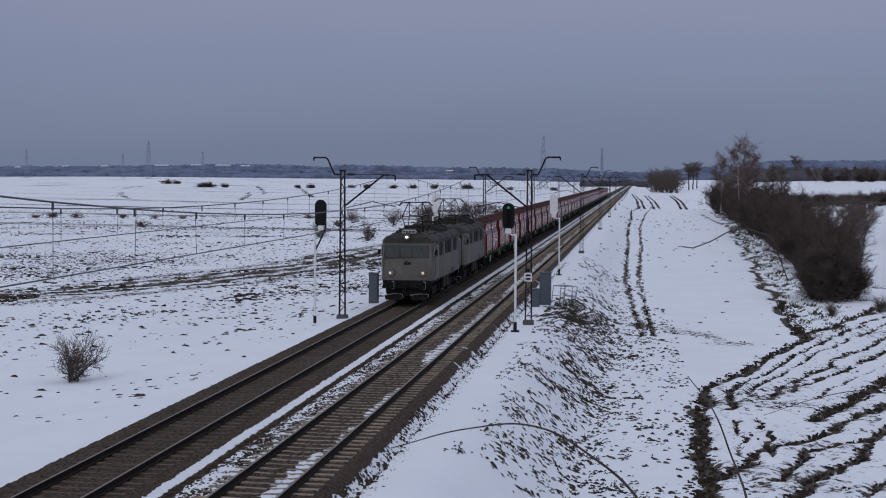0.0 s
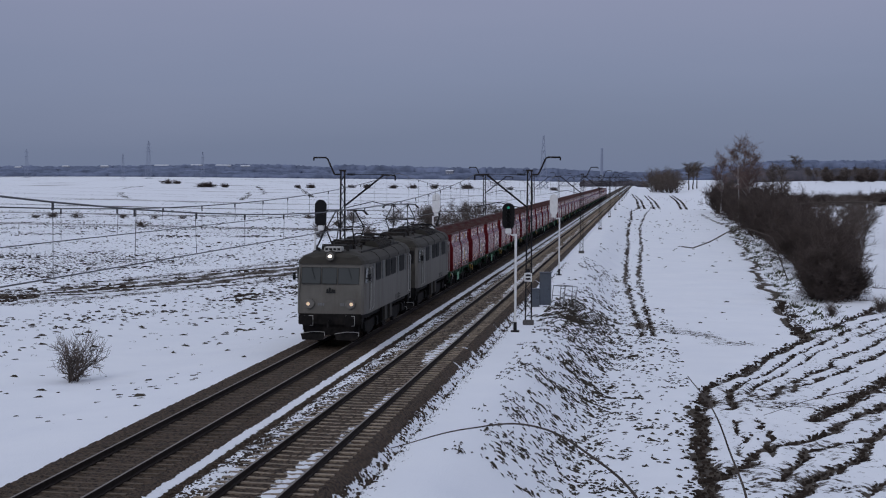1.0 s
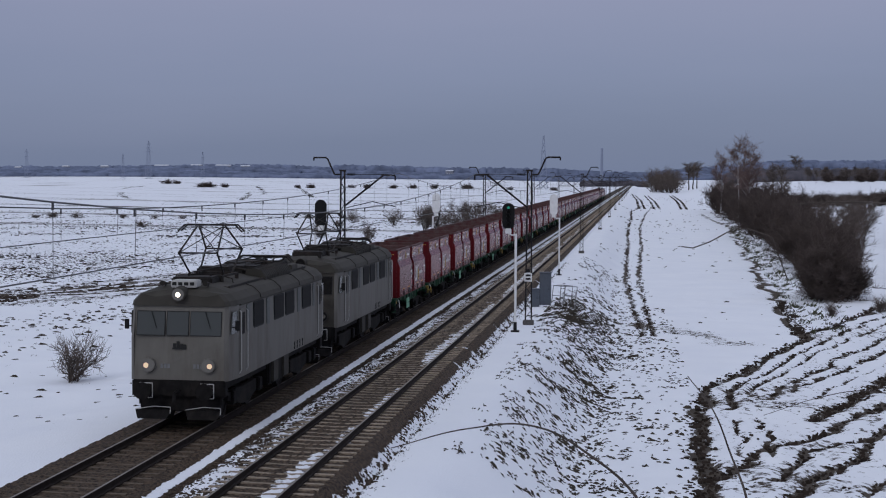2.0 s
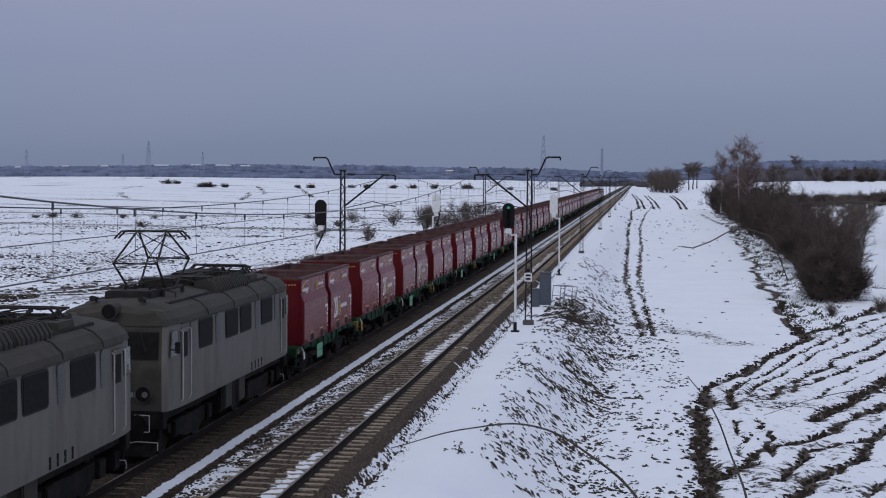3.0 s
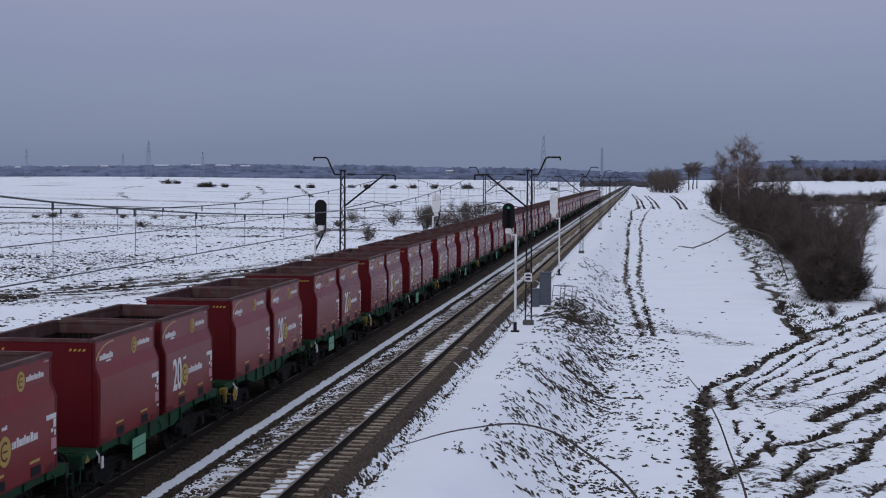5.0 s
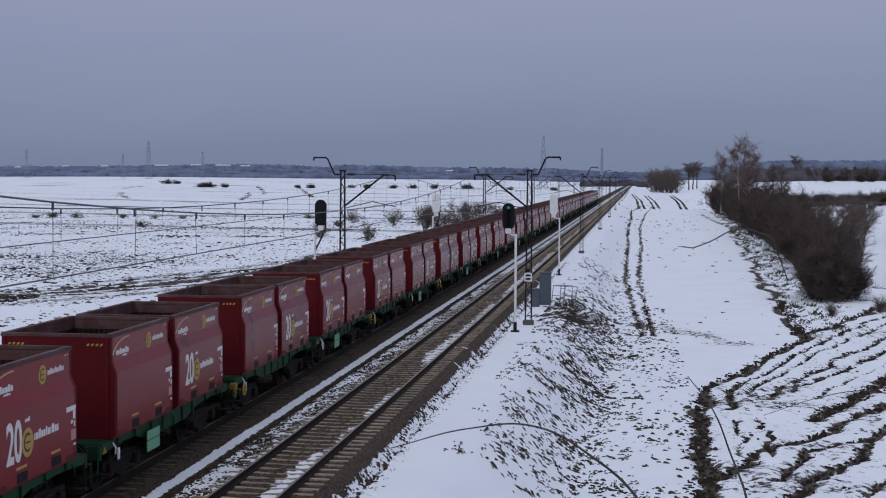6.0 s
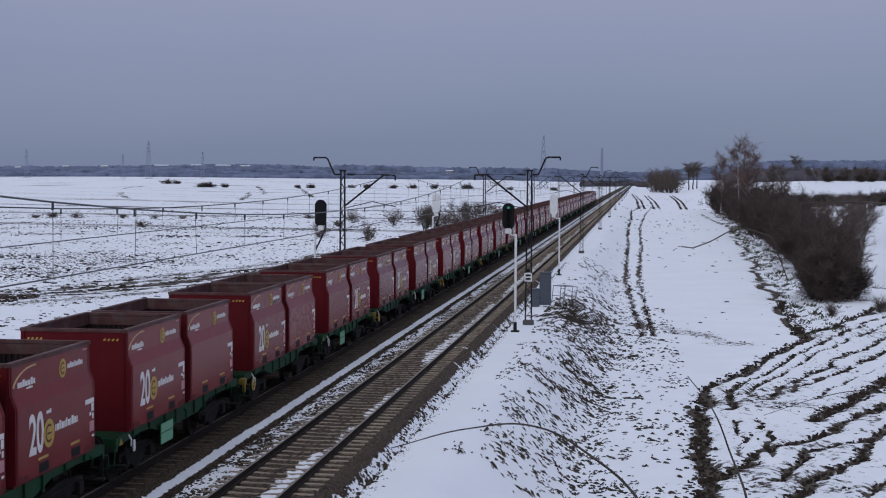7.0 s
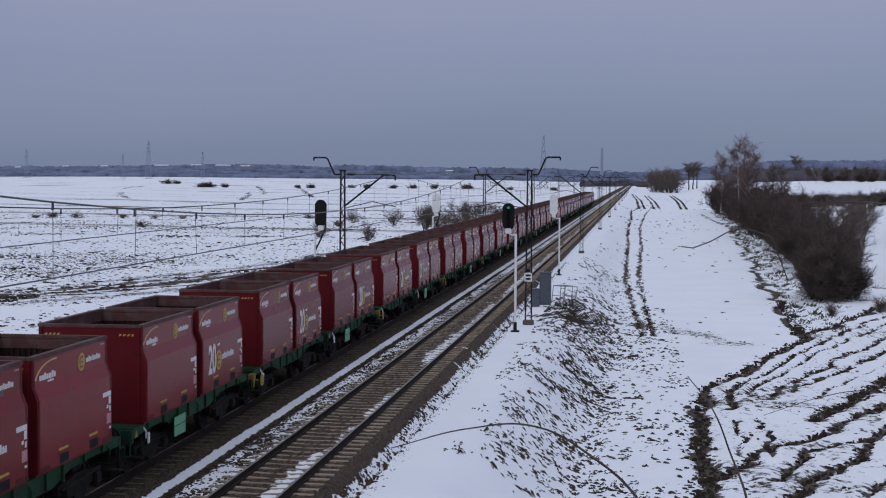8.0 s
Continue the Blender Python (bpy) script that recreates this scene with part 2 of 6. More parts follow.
M_RIM = mat("scuffed_brown_rim", (0.082, 0.034, 0.033), 0.7, spec=0.25, grain=0.2, grain_scale=3, wear=0.5, wear_colour=(0.16, 0.13, 0.125))
M_GREEN = mat("green_wagon_frame", (0.006, 0.045, 0.017), 0.65, spec=0.15, grain=0.15, wear=0.95, wear_colour=(0.018, 0.020, 0.017), wear_scale=1.6, each=0.15)
M_PLATE = mat("pale_green_plate", (0.13, 0.35, 0.21), 0.5, grain=0.05, wear=0.3, wear_colour=(0.12, 0.22, 0.17))
M_YELLOW = mat("yellow_marking", (0.42, 0.27, 0.045), 0.5, grain=0.1, wear=0.3, wear_colour=(0.3, 0.2, 0.06))
M_YELLOW_OLD = mat("grimy_yellow_paint", (0.26, 0.18, 0.03), 0.6, spec=0.2, grain=0.2, wear=0.6, wear_colour=(0.05, 0.04, 0.03))
M_MARK = mat("white_marking", (0.70, 0.68, 0.67), 0.5, grain=0.06, wear=0.4, wear_colour=(0.45, 0.36, 0.36), wear_scale=3)
M_PINK = mat("pink_label", (0.45, 0.20, 0.23), 0.5, grain=0.05)
M_PATCH = mat("dark_painted_patch", (0.06, 0.04, 0.045), 0.5, grain=0.1)
M_WHEEL = mat("dark_wheel_steel", (0.018, 0.015, 0.014), 0.7, spec=0.15, grain=0.3)


# ================= mesh helpers =================
def box(bm, x0, x1, y0, y1, z0, z1, bevel=0.0):
    m = Matrix.LocRotScale(((x0 + x1) / 2, (y0 + y1) / 2, (z0 + z1) / 2), None, (abs(x1 - x0), abs(y1 - y0), abs(z1 - z0)))
    made = bmesh.ops.create_cube(bm, size=1, matrix=m)["verts"]
    if bevel:
        edges = list({e for v in made for e in v.link_edges})
        bmesh.ops.bevel(bm, geom=edges, offset=bevel, segments=2, affect="EDGES", clamp_overlap=True)
    return bm


def tube(bm, a, b, r, r2=None, n=8):
    a, b = Vector(a), Vector(b)
    q = (b - a).to_track_quat("Z", "Y")
    bmesh.ops.create_cone(bm, cap_ends=True, segments=n, radius1=r, radius2=r if r2 is None else r2, depth=(b - a).length,
                          matrix=Matrix.Translation((a + b) / 2) @ q.to_matrix().to_4x4())
    return bm


def pipe(bm, points, r, n=6):
    for a, b in zip(points, points[1:]):
        tube(bm, a, b, r, n=n)
    return bm


def loft(bm, rings, close_ends=True, closed=True):
    rows = [[bm.verts.new(p) for p in ring] for ring in rings]
    k = len(rows[0])
    for a, b in zip(rows, rows[1:]):
        for i in range(k if closed else k - 1):
            bm.faces.new((a[i], a[(i + 1) % k], b[(i + 1) % k], b[i]))
    if close_ends:
        bm.faces.new(rows[0][::-1])
        bm.faces.new(rows[-1])
    bmesh.ops.recalc_face_normals(bm, faces=bm.faces)
    return bm


def ring(bm, centre, axis, big, small, n=20):
    """A torus about the axis: 'x', 'y' or 'z'."""
    turn = {"x": pose(0, 0, 0, 0, 90, 0), "y": pose(0, 0, 0, 90, 0, 0), "z": pose(0, 0, 0)}[axis]
    rows = []
    for i in range(n):
        a = 2 * math.pi * i / n
        rows.append([Matrix.Translation(centre) @ turn @ Vector(((big + small * math.cos(b)) * math.cos(a), (big + small * math.cos(b)) * math.sin(a), small * math.sin(b)))
                     for b in (2 * math.pi * j / 6 for j in range(6))])
    rows.append(rows[0])
    return loft(bm, rows, close_ends=False)


def finish(bm, name, material, smooth=False):
    me = bpy.data.meshes.new(name)
    bm.to_mesh(me)
    bm.free()
    me.materials.append(material)
    if smooth:
        me.polygons.foreach_set("use_smooth", [True] * len(me.polygons))
    return me


def part(name, bm, material, parent=None, label="", smooth=False):
    ob = new(name, finish(bm, name, material, smooth))
    ob.parent = parent
    return tagged(ob, label)


def thing(name, label, category, group="", m=None):
    ob = tagged(new(name), label, category, group)
    if m is not None:
        ob.matrix_basis = m
    return ob


def array_mesh(name, verts, faces, material, smooth=False):
    me = bpy.data.meshes.new(name)
    me.from_pydata(verts, [], faces)
    me.materials.append(material)
    if smooth:
        me.polygons.foreach_set("use_smooth", [True] * len(me.polygons))
    me.update()
    return me


def steps(*spans):
    """Coordinates: (start, stop, step) one after another."""
    out = []
    for a, b, s in spans:
        out.extend(np.arange(a, b - 1e-6, s).tolist())
    out.append(spans[-1][1])
    return np.array(out)


def grid_mesh(name, xs, ys, z, bare, material):
    """A height sheet over xs, ys with the point attribute 'bare'."""
    nx, ny = len(xs), len(ys)
    gx, gy = np.meshgrid(xs, ys)
    co = np.stack([gx, gy, z], -1).reshape(-1, 3)
    i = (np.arange(ny - 1)[:, None] * nx + np.arange(nx - 1)[None, :]).reshape(-1)
    loops = np.stack([i, i + 1, i + nx + 1, i + nx], -1)
    me = bpy.data.meshes.new(name)
    me.vertices.add(len(co))
    me.vertices.foreach_set("co", co.reshape(-1))
    me.loops.add(loops.size)
    me.loops.foreach_set("vertex_index", loops.reshape(-1).astype(np.int32))
    me.polygons.add(len(loops))
    me.polygons.foreach_set("loop_start", np.arange(0, loops.size, 4, dtype=np.int32))
    me.polygons.foreach_set("use_smooth", [True] * len(loops))
    me.update(calc_edges=True)
    at = me.attributes.new("bare", "FLOAT", "POINT")
    at.data.foreach_set("value", bare.reshape(-1).astype(np.float32))
    me.materials.append(material)
    return me


def hash_noise(x, y, seed):
    """Smooth value noise over arrays."""
    def h(i, j):
        v = np.sin(i * 127.1 + j * 311.7 + seed * 74.7) * 43758.5453
        return v - np.floor(v)
    i, j = np.floor(x), np.floor(y)
    u, v = x - i, y - j
    u, v = u * u * (3 - 2 * u), v * v * (3 - 2 * v)
    return (h(i, j) * (1 - u) + h(i + 1, j) * u) * (1 - v) + (h(i, j + 1) * (1 - u) + h(i + 1, j + 1) * u) * v


def ease(v, a, b):
    t = np.clip((v - a) / (b - a), 0, 1)
    return t * t * (3 - 2 * t)


def near_line(x, y, points):
    """Distance to a polyline, and the signed side of its nearest stretch (positive: to its right going along)."""
    best, side = np.full(np.shape(x), 1e9), np.zeros(np.shape(x))
    for (ax, ay), (bx, by) in zip(points, points[1:]):
        dx, dy = bx - ax, by - ay
        t = np.clip(((x - ax) * dx + (y - ay) * dy) / (dx * dx + dy * dy), 0, 1)
        ex, ey = x - ax - t * dx, y - ay - t * dy
        d = np.hypot(ex, ey)
        s = np.sign(ex * dy - ey * dx)
        side = np.where(d < best, s, side)
        best = np.minimum(best, d)
    return best, side


# ================= ground =================
DITCH = [(10.4, 30), (10.6, 47), (10.8, 55), (11.1, 66), (11.7, 71.9), (13.0, 76.9), (14.8, 83.1), (16.9, 90.4), (19.1, 99), (22.2, 107.3), (27.7, 124.2), (60, 190)]
BROOK = [(18.7, 98.5), (18.9, 102.7), (19.4, 111), (19.6, 129.6), (20.1, 151), (21.4, 182), (22.4, 218), (24.9, 282), (23.5, 341), (23.6, 390)]
# furrows of the ploughed corner: line, half width, how bare
FURROWS = (([(12.3, 65.5), (12.6, 69.8), (13.3, 73.2), (16.8, 85.6), (21.9, 102.1), (30, 124)], 0.22, 0.70),
           ([(13.6, 70.9), (16.4, 81.4), (21.1, 95.9), (29, 117)], 0.20, 0.60),
           ([(14.5, 70.1), (16.5, 77.1), (20.0, 87.2), (28, 110)], 0.24, 0.66),
           ([(15.6, 71.6), (17.4, 77.6), (22.4, 89.4), (28, 103)], 0.24, 0.64),
           ([(16.2, 69.6), (18.6, 76.3), (21.6, 84.3), (28, 100)], 0.16, 0.55),
           ([(15.6, 63.0), (16.9, 66.8), (18.0, 69.8), (20.7, 78.2), (27, 95)], 0.52, 0.95),
           ([(11.1, 50.5), (11.7, 51.6), (12.8, 54.9), (15.2, 59.5), (19.2, 68.3), (26, 84)], 0.30, 0.72),
           ([(13.6, 63.4), (13.5, 61.2), (13.4, 56.7), (13.4, 53.9)], 0.14, 0.75),
           ([(12.6, 63.0), (12.4, 57.8), (12.2, 54)], 0.12, 0.60),
           ([(13.1, 50.3), (14.7, 55.8), (17.3, 59.8), (24, 73)], 0.28, 0.66),
           ([(12.4, 46), (14.2, 50.5), (15.9, 54.0), (17.2, 59.2)], 0.30, 0.72),
           ([(15.2, 47.8), (16.4, 50.1), (19, 56)], 0.26, 0.70))
PATH = [(-60, 58), (-34, 99.6), (-28.3, 112), (-21, 140), (-17, 190), (-14, 300)]
RUT_A = [(8.7, 96), (8.1, 118.6), (7.6, 144.4), (6.9, 198), (6.7, 316), (6.5, 414), (9, 480)]
RUT_B = [(9.35, 96), (9.0, 118.8), (8.8, 144.6), (8.6, 198), (8.9, 316), (12, 480)]


def height(x, y):
    """Height of the ground: level by the line, a bank down to the field beside it, a gently rolling plain beyond."""
    x, y = np.asarray(x, float), np.asarray(y, float)
    low = 2.05 - 1.0 * ease(y, 110, 330)
    z = -0.62 - low * ease(x, 3.4 + 0.4 * np.sin(y * 0.11), 7.4 + 0.5 * np.sin(y * 0.07 + 1))
    z = z - 0.65 * ease(-x, 6.8, 14)
    far = np.hypot(x, y)
    roll = (hash_noise(x / 160, y / 160, 3) - 0.5) * 3.0 + (hash_noise(x / 420, y / 420, 5) - 0.5) * 5.0
    z = z + roll * ease(far, 250, 900) * ease(np.abs(x + 2), 12, 120)
    z = z + (hash_noise(x / 5, y / 5, 7) - 0.5) * 0.16 * ease(np.abs(x + 2), 5, 9) + (hash_noise(x / 1.1, y / 1.1, 8) - 0.5) * 0.07 * ease(np.abs(x + 2), 5, 9)
    z = np.where((x > -6.35) & (x < 1.85), -0.72, z)
    z = z + 3.5 * ease(y, 420, 1700) * ease(-x, 25, 220) + 5.0 * ease(y, 400, 780) * ease(x, 22, 70)
    z = z + 13 * ease(y, 2750, 3350) * np.exp(-((x + 1050) / 480) ** 2) + 5 * ease(y, 2750, 3300) + 20 * ease(y, 2750, 3050) * ease(x, 60, 330)
    return z


gx = steps((-3600, -600, 150), (-600, -160, 22), (-160, -60, 4), (-60, -26, 1.0), (-26, -6, 0.36), (-6, 3, 0.45), (3, 9, 0.2), (9, 23, 0.12), (23, 33, 0.25), (33, 60, 1.0), (60, 200, 5), (200, 900, 35), (900, 3000, 140))
gy = steps((-60, 20, 8), (20, 40, 0.8), (40, 46, 0.3), (46, 72, 0.15), (72, 110, 0.21), (110, 130, 0.3), (130, 230, 0.6), (230, 420, 1.6), (420, 900, 8), (900, 2200, 40), (2200, 4200, 150))
GX, GY = np.meshgrid(gx, gy)
gz = height(GX, GY)
wob = (hash_noise(GX / 2.1, GY / 2.1, 11) - 0.5)
# bare soil: sparse everywhere, more on stubble, on the bank and in the ploughed corner
bare = 0.17 + 0.06 * (hash_noise(GX / 14, GY / 14, 21) - 0.5) * 2
left = GX < -7
stub = ease(GY - 0.55 * GX, 84, 125) * left
bare = bare + 0.17 * stub + 0.12 * stub * (hash_noise(GX / 60, GY / 25, 23) - 0.4)
bare = bare - 0.05 * left * ease(GY, 330, 520)
bands = np.sin((GY * 0.82 + GX * 0.35) / 9.0 + 3 * hash_noise(GX / 120, GY / 120, 31))
bare = bare + 0.30 * left * ease(bands, 0.80, 1.0) * ease(GY, 150, 260)
d, _ = near_line(GX + 1.5 * wob, GY, PATH)
for off, wid, amt in ((0.0, 0.7, 0.85), (2.4, 0.5, 0.65), (5.0, 1.0, 0.30)):
    bare = bare + amt * np.exp(-((d - off) / wid) ** 2) * (GX < -8)
bank = ease(GX, 3.6, 4.8) * (1 - ease(GX, 7.5, 9.5)) * (1 - ease(GY, 150, 230)) * ease(GY, 36, 44)
bare = bare + 0.05 * bank + 0.12 * np.exp(-((GX - 4.6) / 1.3) ** 2 - ((GY - 93) / 9) ** 2)
bare = bare - 0.12 * (GX > 9.5) * ease(GY, 95, 110) * (1 - ease(GX, 17, 19)) - 0.10 * (np.abs(GX - 3) < 1.0)
FAR_RUTS = [[(x + o, y) for x, y in line] for line in (((9.2, 440), (8.7, 520), (8.3, 600), (5.5, 770)), ((13.4, 440), (13.3, 520), (13.1, 600), (11.6, 770)), ((20.8, 440), (22.2, 520), (23.2, 600), (23.7, 770))) for o in (-0.8, 0.8)]
for line in FAR_RUTS:
    d, _ = near_line(GX, GY, line)
    bare = bare + 0.55 * np.exp(-(d / 0.6) ** 2)
for line, wid in ((RUT_A, 0.24), (RUT_B, 0.20)):
    d, _ = near_line(GX + 0.45 * wob + 0.2 * np.sin(GY / 19), GY, line)
    bump = np.exp(-(d / wid) ** 2)
    bare = bare + 0.72 * bump * (0.45 + 0.9 * hash_noise(GX / 3, GY / 7, 41))
    gz = gz - 0.06 * bump
d, _ = near_line(GX + 1.6 * wob, GY, BROOK)
bump = np.exp(-(d / 0.34) ** 2)
bare, gz = bare + 0.75 * bump + 0.10 * np.exp(-(d / 2.5) ** 2), gz - 0.15 * bump
d, side = near_line(GX + 0.7 * wob, GY, DITCH)
ragged = hash_noise(GX / 0.42, GY / 0.6, 52)
wide = 0.20 + 0.26 * hash_noise(GX / 1.3, GY / 2.2, 53)
bump = np.exp(-(d / wide) ** 2)
bare, gz = bare + 0.80 * bump * (0.55 + 0.65 * ragged), gz - 0.14 * bump
inside = (side > 0) & (GX > 9) & (GY < 260)
shift = 0.5 * wob + 0.35 * (hash_noise(GX / 0.7, GY / 0.9, 54) - 0.5)
for line, half, amount in FURROWS:
    d, _ = near_line(GX + shift, GY, line)
    bump = np.exp(-(d / (0.72 * half)) ** 2) * inside
    bare = bare + amount * bump * (0.42 + 0.80 * ragged) * (0.6 + 0.5 * hash_noise(GX / 2.5, GY / 4, 55))
    gz = gz - 0.08 * bump + 0.06 * np.exp(-((d - 2.2 * half) / half) ** 2) * inside
bare = bare + inside * (0.10 + 0.16 * ease(hash_noise(GX / 1.6, GY / 2.6, 56), 0.45, 0.8) + 0.06 * (1 - ease(GY, 60, 80)))
gz = gz + inside * 0.09 * (hash_noise(GX / 0.6, GY / 0.9, 57) - 0.5)
d, _ = near_line(GX + 2 * wob, GY, [(8.6, 103), (11, 101), (14, 92)])
bare = bare + 0.38 * np.exp(-(d / 1.5) ** 2)
ground = tagged(new("ground", grid_mesh("ground", gx, gy, gz, bare, M_GROUND)), "snow-covered fields with stubble and bare soil", "ground", kind="structure")

# ================= ballast, rails and sleepers =================
def bed_height(x, y):
    top = -0.205 + 0 * x
    edge = np.minimum(np.clip((x + 6.55) / 0.55, 0, 1), np.clip((1.92 - x) / 0.5, 0, 1))
    trough = -0.05 * np.exp(-((x + 2.05) / 0.5) ** 2)
    return -0.68 + (top + trough + 0.68) * edge


def bed_bare(x, y):
    b = 1.0 + 0 * x
    strip = np.exp(-((x + 2.32) / 0.17) ** 4)
    patch = ease(x, -1.98, -1.8) * (1 - ease(x, -0.95, -0.78))
    inner = np.exp(-((x - 0.36) / 0.27) ** 2) * ease(hash_noise(x, y / 7, 61), 0.12, 0.5) * (0.55 + 0.6 * hash_noise(x * 3, y / 0.7, 62))
    b = b - (0.72 + 0.42 * hash_noise(x * 4, y / 1.3, 64)) * strip - patch * (0.36 + 0.44 * hash_noise(x * 1.4, y / 2, 63)) - 0.90 * inner
    b = b - 0.4 * (x > -2.5) * ease(hash_noise(x * 1.2, y * 0.8, 66), 0.80, 0.95) - 0.95 * ease(x, 1.55, 1.80) - 0.95 * ease(-x, 6.3, 6.5)
    return b


for name, ys, dx in (("ballast_bed", steps((16, 120, 0.13)), 0.085), ("ballast_bed", steps((120, 620, 0.9), (620, 3800, 30)), 0.2)):
    xs = np.arange(-6.6, 2.1, dx)
    BX, BY = np.meshgrid(xs, ys)
    bz = bed_height(BX, BY)
    if dx < 0.1:
        bz = bz + (np.random.rand(*bz.shape) - 0.5) * 0.045
    tagged(new(name, grid_mesh(name, xs, ys, bz, bed_bare(BX, BY), M_BALLAST)), "brown stone railway ballast with patches of snow", "ballast", kind="structure")


def rail_profile(y):
    pts = ((-0.075, -0.175), (0.075, -0.175), (0.075, -0.155), (0.012, -0.135), (0.012, -0.045), (0.034, -0.035), (0.034, -0.004), (-0.034, -0.004), (-0.034, -0.035), (-0.012, -0.045), (-0.012, -0.135), (-0.075, -0.155))
    return [(x, y, z) for x, z in pts]


def sleeper_mesh():
    bm = bmesh.new()
    rings = []
    for x, w, t in ((-1.3, 0.095, 0.004), (-0.75, 0.10, 0.012), (-0.25, 0.085, -0.012), (0.25, 0.085, -0.012), (0.75, 0.10, 0.012), (1.3, 0.095, 0.004)):
        rings.append([(x, -w, -0.36), (x, w, -0.36), (x, w * 0.75, -0.185 + t), (x, -w * 0.75, -0.185 + t)])
    loft(bm, rings)
    return bm


SLEEPERS = {TRACK_R: finish(sleeper_mesh(), "sleeper", M_SLEEPER), TRACK_L: finish(sleeper_mesh(), "sleeper", M_SLEEPER_OLD)}
tracks = []
for cx, word in ((TRACK_R, "snow-dusted"), (TRACK_L, "clear")):
    track = tagged(new("railway_track"), word + " railway track with steel rails on concrete sleepers", "railway track", kind="structure")
    track.matrix_basis = pose(cx, 0, 0)
    tracks.append(track)
    for s in (-GAUGE, GAUGE):
        bm = bmesh.new()
        loft(bm, [[(x + s, y, z) for x, y, z in rail_profile(y)] for y in (10, 60, 200, 600, 3800)])
        rail = part("rail", bm, M_RAIL_SIDE, track, "rust-dark steel rail")
        bm = bmesh.new()
        box(bm, s - 0.028, s + 0.028, 10, 3800, -0.0035, 0.0)
        part("rail_head", bm, M_RAIL_TOP, rail, "worn bright running surface")


# ================= plants =================
def stick(vs, fs, a, b, r0, r1, n=3):
    a, b = Vector(a), Vector(b)
    w = (b - a)
    if w.length < 1e-5:
        return
    u = w.orthogonal().normalized()
    v = w.cross(u).normalized()
    k = len(vs)
    for c, r in ((a, r0), (b, r1)):
        for i in range(n):
            t = 2 * math.pi * i / n
            vs.append(c + u * (r * math.cos(t)) + v * (r * math.sin(t)))
    for i in range(n):
        fs.append((k + i, k + (i + 1) % n, k + n + (i + 1) % n, k + n + i))


def grow(rng, vs, fs, tw_v, tw_f, at, way, length, r, level, up, split, thin):
    """One limb in three bent pieces, with side shoots; the last levels go into the twig mesh."""
    p, d = Vector(at), Vector(way).normalized()
    seg = 3 if level > 0 else 2
    for s in range(seg):
        d = (d + Vector((rng.uniform(-.25, .25), rng.uniform(-.25, .25), rng.uniform(-.1, .2) * up))).normalized()
        q = p + d * (length / seg)
        ra, rb = r * (1 - 0.6 * s / seg), r * (1 - 0.6 * (s + 1) / seg)
        if level >= 2:
            stick(vs, fs, p, q, ra, rb, 5)
        else:
            stick(tw_v, tw_f, p, q, ra, rb)
        if level > 0:
            for _ in range(split[level] if s or level < 2 else max(1, split[level] - 1)):
                side = Vector((rng.gauss(0, 1), rng.gauss(0, 1), rng.gauss(0.25 * up, 0.5)))
                nd = (d * 0.55 + side.normalized() * 0.8).normalized()
                t = rng.uniform(0.2, 1)
                grow(rng, vs, fs, tw_v, tw_f, p.lerp(q, t), nd, length * rng.uniform(0.45, 0.68), max(rb * 0.55, thin), level - 1, up, split, thin)
        p = q


def bush(name, label, seed, height_m, stems, level=2, split=(0, 3, 2), spread=0.7, thin=0.012, bark=None, twig=None, category="bush"):
    rng = random.Random(seed)
    vs, fs, tv, tf = [], [], [], []
    for _ in range(stems):
        a, lean = rng.uniform(0, 6.283), rng.uniform(0.1, spread)
        grow(rng, vs, fs, tv, tf, (rng.uniform(-.3, .3) * spread * height_m * 0.3, rng.uniform(-.3, .3) * spread * height_m * 0.3, -0.1),
             (math.cos(a) * lean, math.sin(a) * lean, 1), height_m * rng.uniform(0.5, 0.75), height_m * 0.011 + 0.008, level, 1.0, split, thin)
    ob = thing(name, label, category)
    for nm, v, f, mm in (("wood", vs, fs, bark or M_BARK), ("crown", tv, tf, twig or M_TWIG)):
        if f:
            o = new(nm, array_mesh(nm, v, f, mm))
            o.parent = ob
    return ob


def tree(name, label, seed, height_m, trunk_r, bark, twig, spread=0.55, level=3, split=(0, 3, 3, 3), thin=0.02, bare_to=0.3):
    rng = random.Random(seed)
    vs, fs, tv, tf = [], [], [], []
    p = Vector((0, 0, -0.2))
    n = 7
    for i in range(n):
        q = p + Vector((rng.uniform(-.05, .05) * height_m * 0.3, rng.uniform(-.05, .05) * height_m * 0.3, height_m / n * 0.92))
        stick(vs, fs, p, q, trunk_r * (1 - i / (n + 0.5)), trunk_r * (1 - (i + 1) / (n + 0.5)), 7)
        if i / n >= bare_to:
            for _ in range(4):
                a = rng.uniform(0, 6.283)
                grow(rng, vs, fs, tv, tf, p.lerp(q, rng.random()), (math.cos(a) * spread * 1.5, math.sin(a) * spread * 1.5, 0.9), height_m * rng.uniform(0.16, 0.26) * (1.25 - 0.6 * i / n),
                     trunk_r * 0.35 * (1 - i / n) + thin, level - 1, 1.0, split, thin)
        p = q
    ob = thing(name, label, "tree")
    for nm, v, f, mm in (("trunk", vs, fs, bark), ("crown", tv, tf, twig)):
        o = new(nm, array_mesh(nm, v, f, mm))
        o.parent = ob
    return ob


def put(ob, x, y, turn=0, scale=1.0, dz=-0.05, wide=1.0):
    ob.matrix_basis = pose(x, y, float(height(x, y)) + dz, 0, 0, turn) @ Matrix.Diagonal((scale * wide, scale * wide, scale, 1))
    return ob


